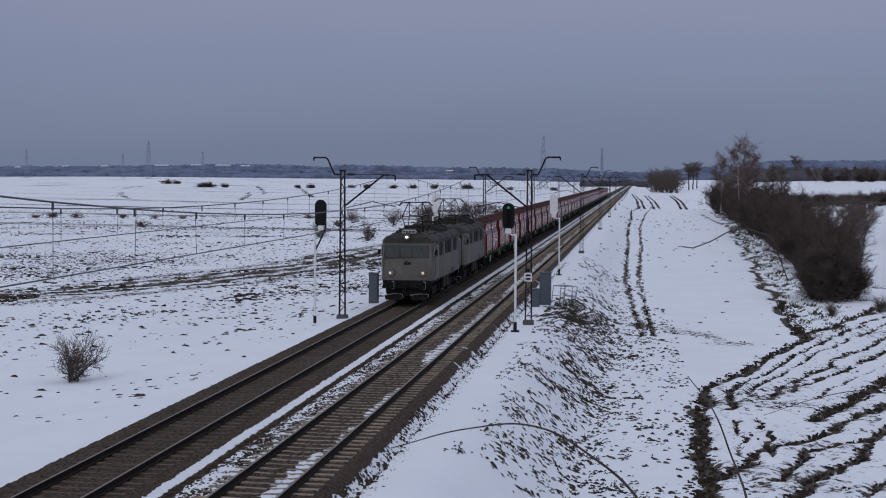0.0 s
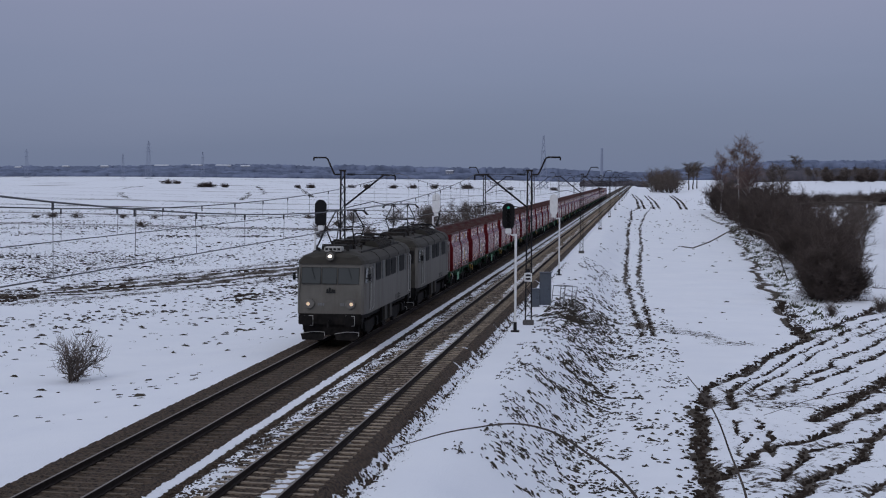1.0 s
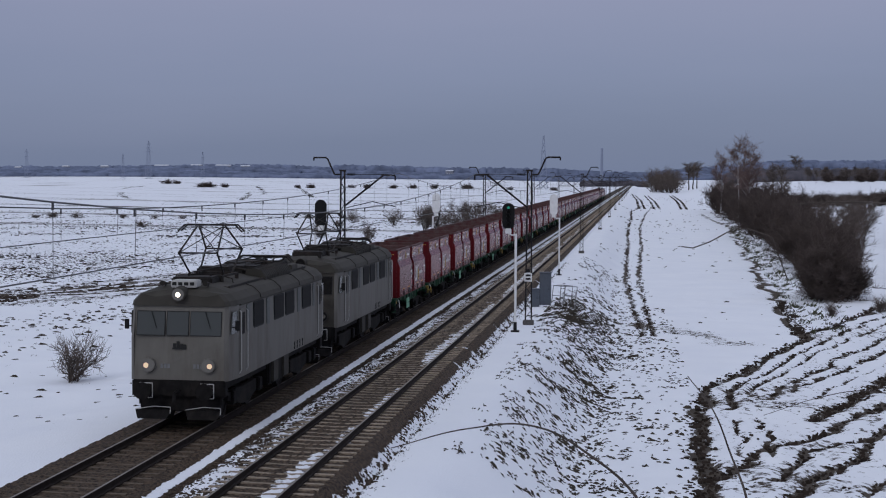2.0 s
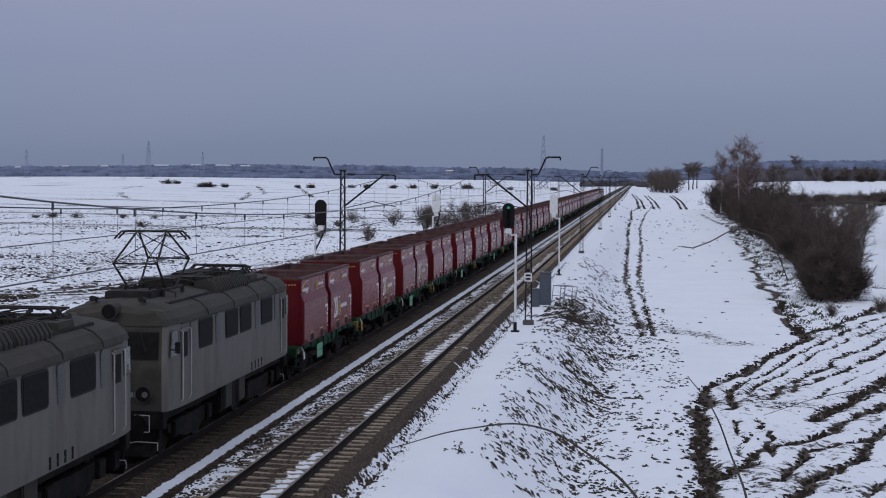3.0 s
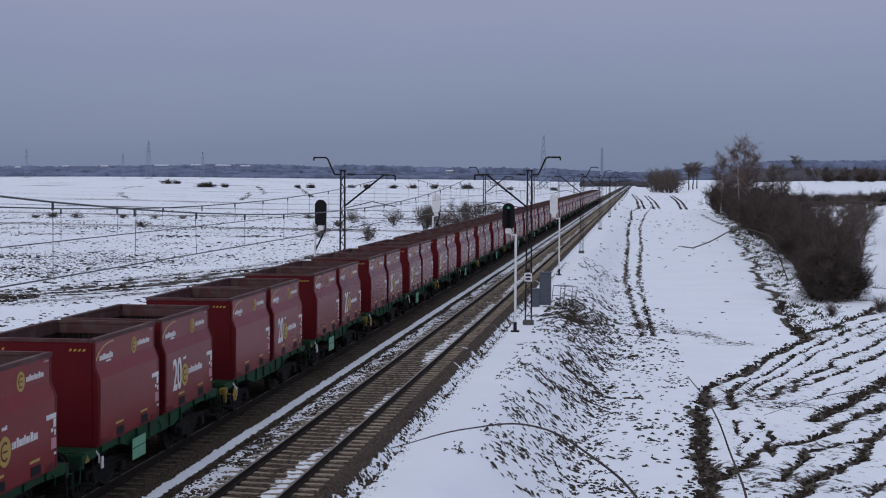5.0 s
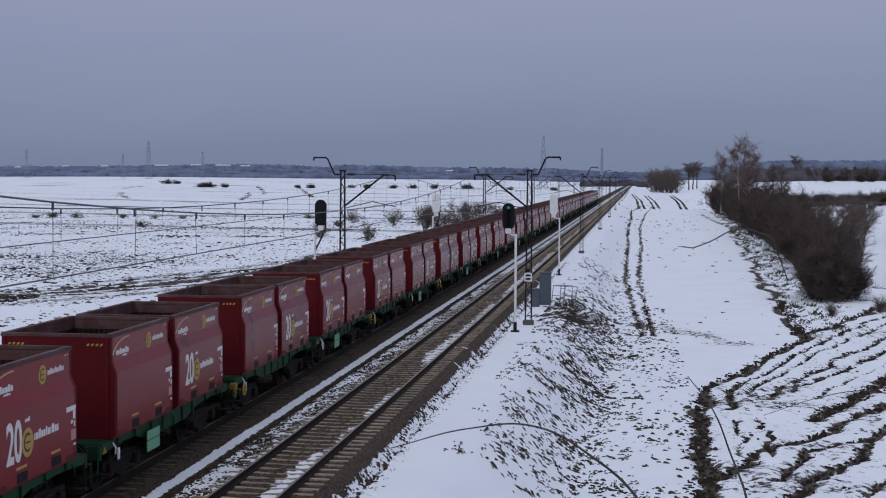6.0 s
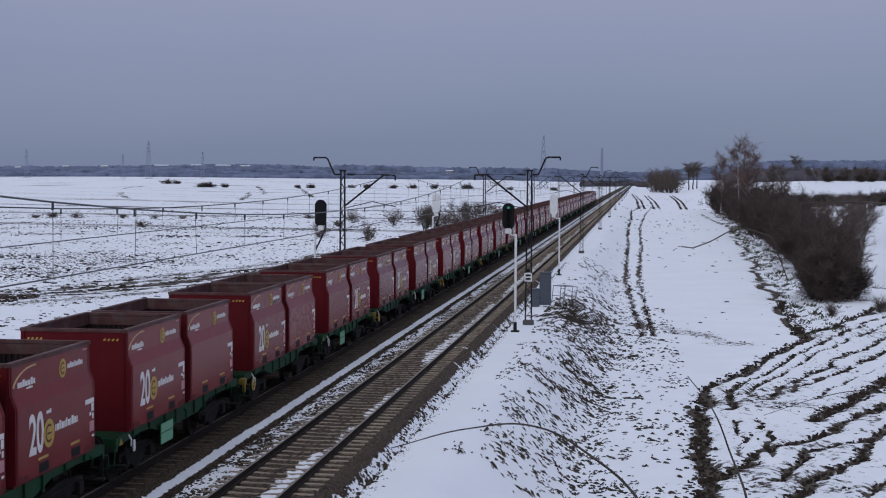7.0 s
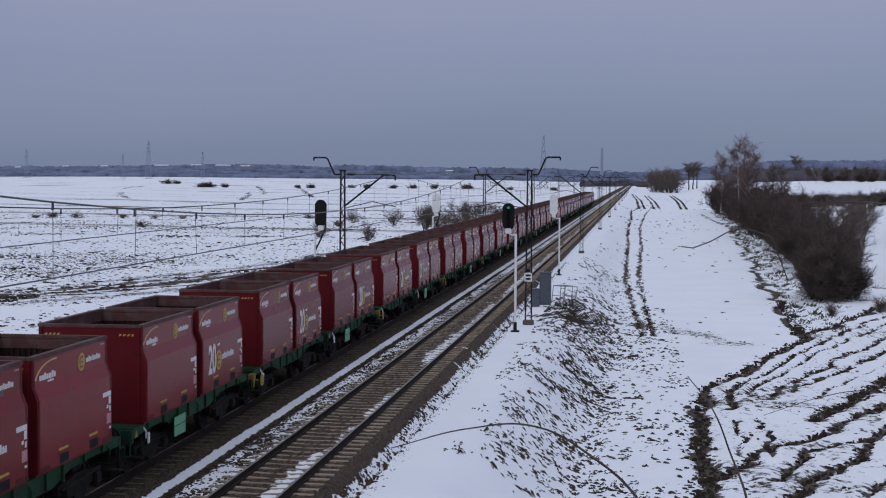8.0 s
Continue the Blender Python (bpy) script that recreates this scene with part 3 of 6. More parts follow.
def again(ob, x, y, turn, scale, wide=1.0, sunk=0.05):
    c = copy_thing(ob, pose(0, 0, 0))
    return put(c, x, y, turn, scale, -sunk, wide)


rng = random.Random(5)
# hedge of bare bushes along the brook
kinds = [bush("hedge_bush", "dense dark bare bush in the snowy hedge by the brook", 100 + i, 4.6, 15, 3, (0, 3, 3, 2), 1.0, 0.016, M_BARK, M_TWIG_DARK) for i in range(4)]
field_bushes = [bush("field_bush", "bare brown bush standing in the snowy field", 120 + i, 4.2, 10, 3, (0, 3, 2, 2), 0.9, 0.014) for i in range(2)]
hedge = []
for i in range(10):       # the clump nearest to the bridge
    hedge.append((22.5 + (i % 5) * 0.85 + rng.uniform(-0.2, 0.2), 124 + (i // 5) * 4.5 + (i % 5) * 1.2 + rng.uniform(-1, 1), (0.70, 0.88, 0.94, 0.78, 0.58)[i % 5] * rng.uniform(0.95, 1.08)))
for i in range(11):
    y = 146 + i * 5.0 + rng.uniform(-2, 2)
    hedge.append((24.4 + rng.uniform(0, 2.4) + (y - 146) * 0.022, y, rng.uniform(1.0, 1.3) + (y - 146) * 0.004))
for i in range(38):
    y = 200 + i * 6.0 + rng.uniform(-2, 2)
    hedge.append((25.9 + (y - 200) * 0.010 + rng.uniform(0, 4.5), y, rng.uniform(1.25, 1.7)))
for i, (x, y, sc) in enumerate(hedge):
    if i < 4:
        tagged(put(kinds[i], x, y, rng.uniform(0, 360), sc), group="hedge bushes")
    else:
        again(kinds[i % 4], x, y, rng.uniform(0, 360), sc, rng.uniform(0.72, 0.9))
for x, y, sc in ((36, 214, 1.55), (38.5, 225, 1.6), (41, 235, 1.7), (37, 250, 1.6), (34, 238, 1.5), (45, 262, 1.5), (33, 205, 1.35), (30.0, 160, 0.95), (32, 180, 1.0)):
    again(field_bushes[rng.randrange(2)], x, y, rng.uniform(0, 360), sc, rng.uniform(0.6, 0.75))
for i in range(26):       # belt of scrub across the field beyond the hedge
    again(kinds[i % 4], 56 + i * 1.9 + rng.uniform(-1, 1), 470 + i * 2.2 + rng.uniform(-14, 14), rng.uniform(0, 360), rng.uniform(0.65, 0.95), 1.5)
small = [bush("shrub", "small bare twiggy shrub standing in snow", 140 + i, 1.5, 9, 2, (0, 4, 3), 1.1, 0.008) for i in range(3)]
put(small[0], -14.1, 59.9, 40, 1.5, -0.05, 0.85)
put(small[1], -26, 196, 10, 1.6)
put(small[2], -34, 205, 80, 1.5)
for x, y, sc in ((-56, 300, 1.2), (-78, 288, 1.0), (-99, 288, 1.4), (-104, 289, 1.6), (-107, 287, 1.1), (-90, 288, 1.2), (-84, 290, 1.0), (-40, 250, 1.5), (-70, 240, 1.4), (22, 112, 0.8), (26, 116, 1.0), (33, 121, 1.0)):
    again(small[rng.randrange(3)], x, y, rng.uniform(0, 360), sc * (0.6 if x < -35 else 1), 2.0 if x < -35 else 1.1, 0.1)
for x, y, sc in ((-17.5, 222, 0.75), (-21, 232, 0.8), (-24, 236, 0.9), (-19, 262, 1.0), (-22, 268, 1.05), (-27, 262, 0.9), (-33, 262, 0.7), (-42, 272, 0.6), (-15.5, 268, 0.9)):
    again(field_bushes[rng.randrange(2)], x, y, rng.uniform(0, 360), sc)
for x, y, sc in ((-318, 1050, 1.0), (-312, 1052, 0.8), (-240, 880, 1.0), (-246, 885, 0.9), (-232, 885, 0.7), (-175, 860, 0.7), (-150, 900, 0.8), (-120, 880, 0.8), (-90, 900, 0.7)) + tuple((-205 + i * 13 + (i * 29 % 7), 960 + (i * 17 % 40), 0.55 + (i * 13 % 5) * 0.12) for i in range(0, 14, 2)):
    again(kinds[rng.randrange(4)], x, y, rng.uniform(0, 360), sc, 1.5, 1.3 * sc)

birch = tree("birch_tree", "tall bare birch with pale trunk above the hedge", 7, 15.0, 0.17, M_BIRCH, M_TWIG_RED, 0.5, split=(0, 4, 4, 3), thin=0.022, bare_to=0.35)
put(birch, 27.2, 300, 0, 1.0)
again(birch, 26.0, 345, 120, 0.86)
again(birch, 28.8, 292, 220, 0.92)
bare_tree = tree("bare_tree", "bare brown deciduous tree in the snowy field", 17, 11.0, 0.2, M_BARK, M_TWIG, 0.6, thin=0.028)
put(bare_tree, 44.0, 430, 0, 1.15)
for x, y, sc in ((33, 272, 0.8), (58, 560, 1.1), (38, 960, 1.5), (41, 970, 1.55), (44, 985, 1.45), (102, 960, 1.5)):
    again(bare_tree, x, y, rng.uniform(0, 360), sc, 1.5 if y > 900 else 1.0)
for i in range(60):
    again(bare_tree, 92 + i * 1.6 + rng.uniform(-2, 2), 800 + rng.uniform(-50, 50), rng.uniform(0, 360), rng.uniform(0.45, 0.70), 1.5)
for i in range(40):
    again(kinds[i % 4], 96 + i * 2.2 + rng.uniform(-2, 2), 780 + rng.uniform(-30, 30), rng.uniform(0, 360), rng.uniform(0.55, 1.0), 1.3)


def tufts(name, label, spots, tall, lean, material, seed, blades=6, lying=False):
    """Many small tufts of dead grass in one mesh."""
    r = random.Random(seed)
    vs, fs = [], []
    for x, y, s in spots:
        z = float(height(x, y)) - 0.03
        for _ in range(blades):
            a = r.uniform(0, 6.283)
            h = tall * s * r.uniform(0.5, 1.2)
            px, py = x + r.gauss(0, 0.10) * s, y + r.gauss(0, 0.16) * s
            w = (0.016 if lying else 0.028) * s
            k = len(vs)
            loose = 0.16 if lying else 0.35
            tx, ty = px + lean[0] * h + r.gauss(0, loose) * h, py + lean[1] * h + r.gauss(0, loose) * h
            if lying:          # pressed down along the slope
                zt = float(height(tx, ty)) + 0.04
                vs += [(px - w * math.cos(a), py - w * math.sin(a), z + 0.02), (px + w * math.cos(a), py + w * math.sin(a), z + 0.02), ((px + tx) / 2 + w, (py + ty) / 2, (z + zt) / 2 + 0.06), (tx, ty, zt)]
                fs += [(k, k + 1, k + 2), (k, k + 2, k + 3)]
                continue
            vs += [(px - w * math.cos(a), py - w * math.sin(a), z), (px + w * math.cos(a), py + w * math.sin(a), z), ((px + tx) / 2 + w * 0.6, (py + ty) / 2, z + h * 0.5), (tx, ty, z + h * r.uniform(0.35, 0.75))]
            fs += [(k, k + 1, k + 2), (k, k + 2, k + 3)]
    return tagged(new(name, array_mesh(name, vs, fs, material)), label, "grass", kind="stuff")


r2 = random.Random(9)
spots = []
while len(spots) < 1500:
    x, y = r2.uniform(3.2, 10.5), r2.uniform(43, 150)
    k = math.exp(-((x - 5.4) / 2.6) ** 2)
    if r2.random() < k * (0.25 + 0.75 * float(ease(hash_noise(np.array(x / 1.6), np.array(y / 3.0), 71), 0.35, 0.7))) * (1.3 if y < 100 else 0.35):
        spots.append((x, y, r2.uniform(0.5, 1.2)))
tufts("bank_grass", "dead grass poking through snow on the railway bank", spots, 0.15, (1.15, -1.0), M_GRASS, 3, 3, True)
spots = [(r2.gauss(4.5, 0.8), r2.gauss(91.0, 4.6), r2.uniform(0.6, 1.3)) for _ in range(110)]
tufts("tall_grass", "tall brown dead grass around the trackside cabinets", spots, 0.28, (0.9, -0.4), M_GRASS, 4, 6)
spots = []
while len(spots) < 2600:
    x, y = r2.uniform(-60, -7.5), r2.uniform(52, 150)
    if r2.random() < 0.05 + 0.95 * float(ease(np.array(y - 0.55 * x), 98, 135)) * float(ease(hash_noise(np.array(x / 6), np.array(y / 4), 75), 0.4, 0.75)):
        spots.append((x, y, r2.uniform(0.4, 1.1)))
tufts("field_grass", "sparse dead grass and stubble in the snowy field", spots, 0.16, (0.3, 0.1), M_GRASS, 5)
spots = []
for y in np.arange(34, 140, 0.09):
    spots.append((r2.gauss(2.0, 0.14), float(y), r2.uniform(0.25, 0.6)))
tufts("shoulder_grass", "dry grass along the edge of the ballast", spots, 0.2, (0.2, 0.0), M_GRASS, 6, 4)
spots = []
for _ in range(450):
    k = r2.uniform(0, 1)
    y = 98 + k * 190
    x = 19.3 + (y - 98) * 0.028 + abs(r2.gauss(0, 1.6))
    spots.append((x, y, r2.uniform(0.8, 1.8)))
tufts("brook_grass", "tangled dead grass on the banks of the brook", spots, 0.3, (0.2, -0.3), M_GRASS_G, 7)


def clods(name, label, spots, material, seed, surface=height, category="soil"):
    """Clods of turned soil and stubble roots, each a small uneven lump, in one mesh."""
    r = np.random.RandomState(seed)
    p = np.array(spots)
    n = len(p)
    z = surface(p[:, 0], p[:, 1])
    a = r.uniform(0, 6.283, n)
    vs = np.zeros((n, 10, 3))
    for i in range(5):
        t = a + i * 2 * math.pi / 5 + r.uniform(-0.35, 0.35, n)
        w = p[:, 2] * r.uniform(0.45, 1.5, n)
        vs[:, i, 0], vs[:, i, 1], vs[:, i, 2] = p[:, 0] + w * np.cos(t) * 1.35, p[:, 1] + w * np.sin(t), z - 0.06
        v = w * r.uniform(0.35, 0.9, n)
        vs[:, i + 5, 0], vs[:, i + 5, 1] = p[:, 0] + v * np.cos(t) * 1.35, p[:, 1] + v * np.sin(t)
        vs[:, i + 5, 2] = z + p[:, 3] * r.uniform(0.2, 1.0, n)
    k = np.arange(n)[:, None, None] * 10
    ring_f = [[i, (i + 1) % 5, i + 5] for i in range(5)] + [[(i + 1) % 5, (i + 1) % 5 + 5, i + 5] for i in range(5)] + [[5, 6, 7], [5, 7, 8], [5, 8, 9]]
    fs = (np.array(ring_f)[None] + k).reshape(-1, 3)
    return tagged(new(name, array_mesh(name, vs.reshape(-1, 3).tolist(), fs.tolist(), material)), label, category, kind="stuff")


rs = np.random.RandomState(12)
M_SOIL = mat("wet_dark_soil", (0.040, 0.031, 0.026), 0.95, grain=0.5, grain_scale=1.5, spec=0.05)
n = 90000
y = 60 * np.exp(rs.uniform(0, 1.75, n))
x = -7.8 - rs.uniform(0, 1, n) * (6 + 0.42 * y)
dens = ease(y - 0.55 * x, 86, 120) * (0.15 + 0.85 * ease(hash_noise(x / 9, y / 14, 81), 0.25, 0.75)) * (1 - 0.75 * ease(y, 215, 320)) * (0.35 + 0.65 * ease(hash_noise(x / 40, y / 9, 82), 0.3, 0.6))
dp, _ = near_line(x, y, PATH)
dens = np.maximum(dens * (1 - 0.7 * np.exp(-((dp - 9) / 3.0) ** 2)), 0.4 * np.exp(-(dp / 1.6) ** 2))
keep = rs.uniform(0, 1, n) < dens * 0.62
sz = rs.uniform(0.03, 0.085, n) * (1 + y / 240) * (1 + 0.7 * ease(hash_noise(x / 3, y / 5, 88), 0.6, 0.9)) * (1.3 - 0.3 * ease(y, 98, 125))
clods("field_clods", "dark clods of soil and stubble poking through the snowy field", np.stack([x, y, sz, sz * rs.uniform(0.25, 0.7, n)], -1)[keep], M_SOIL, 1)
n = 1500
y = rs.uniform(44, 90, n)
x = -7.8 - rs.uniform(0, 1, n) * 0.36 * y
keep = rs.uniform(0, 1, n) < 0.05 + 0.7 * ease(hash_noise(x / 3, y / 4, 83), 0.76, 0.92)
sz = rs.uniform(0.04, 0.13, n)
clods("loose_clods", "scattered small clods on the snow beside the track", np.stack([x, y, sz * 1.3, sz * 0.25], -1)[keep], M_SOIL, 2)
n = 150000
y, x = 44 + 80 * rs.uniform(0, 1, n) ** 1.4, rs.uniform(9.5, 30, n)
dd, sd = near_line(x, y, DITCH)
dens = 0.14 * np.exp(-(dd / 0.35) ** 2)
for line, half, amount in FURROWS:
    dk, _ = near_line(x + 0.5 * (hash_noise(x / 2.1, y / 2.1, 11) - 0.5), y, line)
    dens = np.maximum(dens, 0.2 * amount * np.exp(-(dk / (half * 1.2)) ** 2) * (sd > 0))
db, _ = near_line(x, y, BROOK)
dens = np.maximum(dens, 0.35 * np.exp(-(db / 0.4) ** 2))
dens = np.maximum(dens, 0.05 * (sd > 0) * ease(hash_noise(x / 1.6, y / 2.6, 56), 0.4, 0.75))
keep = rs.uniform(0, 1, n) < dens
sz = rs.uniform(0.03, 0.09, n)
clods("furrow_clods", "dark turned clods along the snowy furrows", np.stack([x, y, sz, sz * rs.uniform(0.4, 1.0, n)], -1)[keep], M_SOIL, 3)


def streaks(name, label, x, y, long, half, angle, material, seed):
    """Flattened wisps of dead grass lying down the slope, each a small pointed lump, in one mesh."""
    r = np.random.RandomState(seed)
    n = len(x)
    vs = np.zeros((n, 6, 3))
    for i, (u, v, up) in enumerate(((-0.5, 0, 0.0), (-0.15, 1, 0.0), (0.5, 0.2, 0.0), (0.1, -1, 0.0), (-0.1, 0.3, 1), (0.25, -0.2, 0.8))):
        a = (u + r.uniform(-0.12, 0.12, n)) * long
        w = (v + r.uniform(-0.35, 0.35, n)) * half
        px, py = x + a * np.cos(angle) - w * np.sin(angle), y + a * np.sin(angle) + w * np.cos(angle)
        vs[:, i, 0], vs[:, i, 1] = px, py
        vs[:, i, 2] = height(px, py) + np.where(up > 0, up * half * r.uniform(0.5, 1.4, n), -0.02)
    k = np.arange(n)[:, None, None] * 6
    fs = (np.array([[0, 4, 1], [1, 4, 5], [1, 5, 2], [2, 5, 3], [3, 5, 4], [3, 4, 0]])[None] + k).reshape(-1, 3)
    return tagged(new(name, array_mesh(name, vs.reshape(-1, 3).tolist(), fs.tolist(), material)), label, "grass", kind="stuff")


n = 30000
y, x = 42 + 75 * rs.uniform(0, 1, n) ** 1.25, rs.uniform(3.3, 10.9, n)
crest = 3.9 + 0.5 * np.sin(y * 0.11) + 0.6 * hash_noise(x / 3, y / 5, 101)
dens = ease(x, crest, crest + 0.8) * (1 - 0.72 * ease(x, 6.8, 7.9)) * (0.12 + 0.88 * ease(hash_noise(x / 1.3, y / 2.2, 102), 0.35, 0.75)) * (1 - 0.6 * ease(y, 100, 115))
dens = np.maximum(dens * 0.25, 0.24 * np.exp(-((x - 4.9) / 0.9) ** 2 - ((y - 90) / 7) ** 2))
dd, _ = near_line(x, y, DITCH)
keep = (rs.uniform(0, 1, n) < dens) & (dd > 0.3)
x, y = x[keep], y[keep]
n = len(x)
size = rs.uniform(0.5, 1.25, n) * (0.8 + 0.5 * hash_noise(x / 2, y / 2, 103))
streaks("slope_grass", "dark wisps of dead grass lying down the snowy bank", x, y, 0.32 * size, 0.065 * size, np.radians(rs.normal(-36, 24, n)), M_GRASS, 9)
n = 2600
y, x = 92 + 240 * rs.uniform(0, 1, n) ** 1.5, rs.uniform(4.0, 20, n)
keep = rs.uniform(0, 1, n) < 0.04 + 0.5 * ease(hash_noise(x / 2.2, y / 7, 105), 0.66, 0.9) * (0.25 + 0.75 * (x < 8.5))
x, y = x[keep], y[keep]
n = len(x)
size = rs.uniform(0.5, 1.2, n) * (1 + y / 300)
streaks("meadow_wisps", "sparse wisps of grass on the open snow beside the ruts", x, y, 0.34 * size, 0.055 * size, np.radians(rs.normal(-30, 25, n)), M_GRASS, 12)
n = 6000
y, x = 46 + 70 * rs.uniform(0, 1, n) ** 1.2, rs.uniform(-40, -7.6, n)
keep = (rs.uniform(0, 1, n) < 0.03 + 0.85 * ease(hash_noise(x / 2.5, y / 3.5, 83), 0.70, 0.9) * ease(y - 0.55 * x, 66, 92)) & (x > -0.36 * y - 4)
x, y = x[keep], y[keep]
n = len(x)
size = rs.uniform(0.5, 1.4, n)
streaks("field_wisps", "dark flattened tufts on the snow of the field", x, y, 0.42 * size, 0.07 * size, np.radians(rs.normal(-12, 20, n)), M_GRASS, 10)
n = 1600
y, x = 47 + 60 * rs.uniform(0, 1, n) ** 1.3, rs.uniform(6.5, 11.0, n)
keep = rs.uniform(0, 1, n) < 0.09 + 0.5 * ease(hash_noise(x / 1.5, y / 3, 87), 0.66, 0.9)
sz = rs.uniform(0.02, 0.065, n)
clods("toe_clods", "small dark tufts and clods at the foot of the bank", np.stack([x, y, sz * 1.6, sz * 0.6], -1)[keep], M_SOIL, 5)
n = 9000
y, x = 90 + 330 * rs.uniform(0, 1, n) ** 1.5, rs.uniform(5.5, 11, n)
d1, _ = near_line(x, y, RUT_A)
d2, _ = near_line(x, y, RUT_B)
keep = rs.uniform(0, 1, n) < 0.8 * np.exp(-(np.minimum(d1, d2) / 0.15) ** 2) + 0.02 * (x < 8)
sz = rs.uniform(0.04, 0.09, n)
clods("rut_clods", "clods thrown up along the wheel ruts", np.stack([x, y, sz, sz * rs.uniform(0.5, 1.1, n)], -1)[keep], M_SOIL, 4)

M_STONE = mat("dark_brown_stones", (0.060, 0.046, 0.036), 0.9, grain=0.5, grain_scale=6, spec=0.1)
n = 26000
y, x = 26 + 90 * rs.uniform(0, 1, n) ** 1.3, rs.uniform(-2.1, -0.8, n)
keep = rs.uniform(0, 1, n) < 0.12 + 0.85 * np.exp(-((x + 1.98) / 0.13) ** 2) + 0.6 * ease(hash_noise(x * 2.2, y / 0.9, 91), 0.5, 0.85)
sz = rs.uniform(0.018, 0.045, n)
clods("ballast_stones", "loose dark stones on the snow between the tracks", np.stack([x, y, sz, sz * 0.9], -1)[keep], M_STONE, 6, bed_height, "stones")
n = 9000
y, x = 26 + 70 * rs.uniform(0, 1, n) ** 1.3, 1.62 + np.abs(rs.normal(0, 0.19, n))
keep = rs.uniform(0, 1, n) < 0.05 + 0.26 * ease(hash_noise(x * 1.5, y / 0.8, 92), 0.45, 0.8)
sz = rs.uniform(0.02, 0.05, n)
clods("edge_stones", "stones and stalks strewn at the edge of the ballast", np.stack([x, y, sz, sz * 0.9], -1)[keep], M_STONE, 7, lambda u, v: np.maximum(bed_height(u, v), height(u, v)), "stones")
xs, ys = [], []
for line in FAR_RUTS:
    for (xa, ya), (xb, yb) in zip(line, line[1:]):
        k = rs.uniform(0, 1, 260)
        xs.append(xa + (xb - xa) * k + rs.normal(0, 0.12, 260))
        ys.append(ya + (yb - ya) * k)
xs.append(rs.uniform(4, 42, 900))
ys.append(rs.uniform(270, 700, 900))
x, y = np.concatenate(xs), np.concatenate(ys)
keep = hash_noise(x / 4, y / 18, 95) > np.where(np.arange(len(x)) < len(x) - 900, 0.30, 0.62)
sz = rs.uniform(0.07, 0.20, len(x))
clods("far_rut_clods", "dark clods along old wheel ruts in the far snow", np.stack([x, y, sz, sz * 0.6], -1)[keep], M_SOIL, 8)


xs, ys = [], []
for xa, ya, xb, yb in ((-210, 640, -150, 470), (-170, 700, -118, 480), (-190, 900, -112, 560), (-240, 1000, -150, 640), (-130, 420, -60, 470), (-120, 350, -30, 372), (-170, 1100, -60, 820), (-330, 1050, -250, 760), (-100, 300, -44, 306)):
    m = int(math.hypot(xb - xa, yb - ya) * 1.5)
    k = rs.uniform(0, 1, m)
    xs.append(xa + (xb - xa) * k + 1.5 * np.sin(k * 3 + xa) + rs.normal(0, 0.5, m))
    ys.append(ya + (yb - ya) * k + rs.normal(0, 1.6, m))
x, y = np.concatenate(xs), np.concatenate(ys)
keep = hash_noise(x / 12, y / 12, 97) > 0.3
sz = rs.uniform(0.06, 0.20, len(x))
clods("margin_grass", "thin lines of dead grass between the far snowy fields", np.stack([x, y, sz * 1.4, sz * 0.6], -1)[keep], M_GRASS, 11, category="grass")


def branch(points, r, label):
    """A long bare twig of the roadside shrub under the bridge, smoothed through a few points."""
    cu = bpy.data.curves.new("twig", "CURVE")
    cu.dimensions, cu.bevel_depth, cu.bevel_resolution = "3D", r, 2
    sp = cu.splines.new("BEZIER")
    sp.bezier_points.add(len(points) - 1)
    for b, (x, y, z) in zip(sp.bezier_points, points):
        b.co, b.handle_left_type, b.handle_right_type = (x, y, z), "AUTO", "AUTO"
        b.radius = 1.0
    for i, b in enumerate(sp.bezier_points):
        b.radius = 1.6 - 1.2 * i / (len(points) - 1)
    tmp = new("twig", cu)
    me = bpy.data.meshes.new_from_object(tmp.evaluated_get(bpy.context.evaluated_depsgraph_get()))
    bpy.data.objects.remove(tmp)
    me.materials.append(M_BARK) if not me.materials else None
    ob = new("twig", me)
    return tagged(ob, label)


near_shrub = thing("roadside_shrub", "tall bare shrub with long arching twigs beside the bridge", "shrub")
bm = bmesh.new()
tube(bm, (9.3, 8.2, float(height(9.3, 8.2)) - 0.2), (9.35, 8.8, 3.2), 0.05, 0.035)
part("stem", bm, M_BARK, near_shrub)
for pts, r in (([(9.35, 8.8, 3.2), (8.9, 8.95, 4.5), (8.54, 9, 5.17), (8.29, 9, 5.39), (7.96, 9, 5.56), (7.57, 9, 5.54), (7.1, 9, 5.41)], 0.0075),
               ([(9.35, 8.8, 3.2), (9.32, 9.6, 4.3), (9.24, 10, 4.98), (9.14, 10, 5.25), (9.02, 10, 5.54), (8.86, 10, 5.75)], 0.007),
               ([(9.35, 8.8, 3.2), (11.2, 9.6, 4.8), (10.6, 10, 5.6), (10.09, 10, 5.67), (9.93, 10, 5.68), (9.68, 10, 5.63), (9.34, 10, 5.51)], 0.004),
               ([(9.35, 8.8, 3.2), (11.9, 10.5, 5.2), (11.2, 12, 6.7), (10.38, 12, 6.83), (10.01, 12, 6.84), (9.68, 12, 6.82)], 0.007)):
    branch(pts, r, "").parent = near_shrub

# A near twig, set out at the hedge with an added stem.
far_twig = thing("leaning_sapling", "thin bare twig reaching over the snow", "sapling")
bm = bmesh.new()
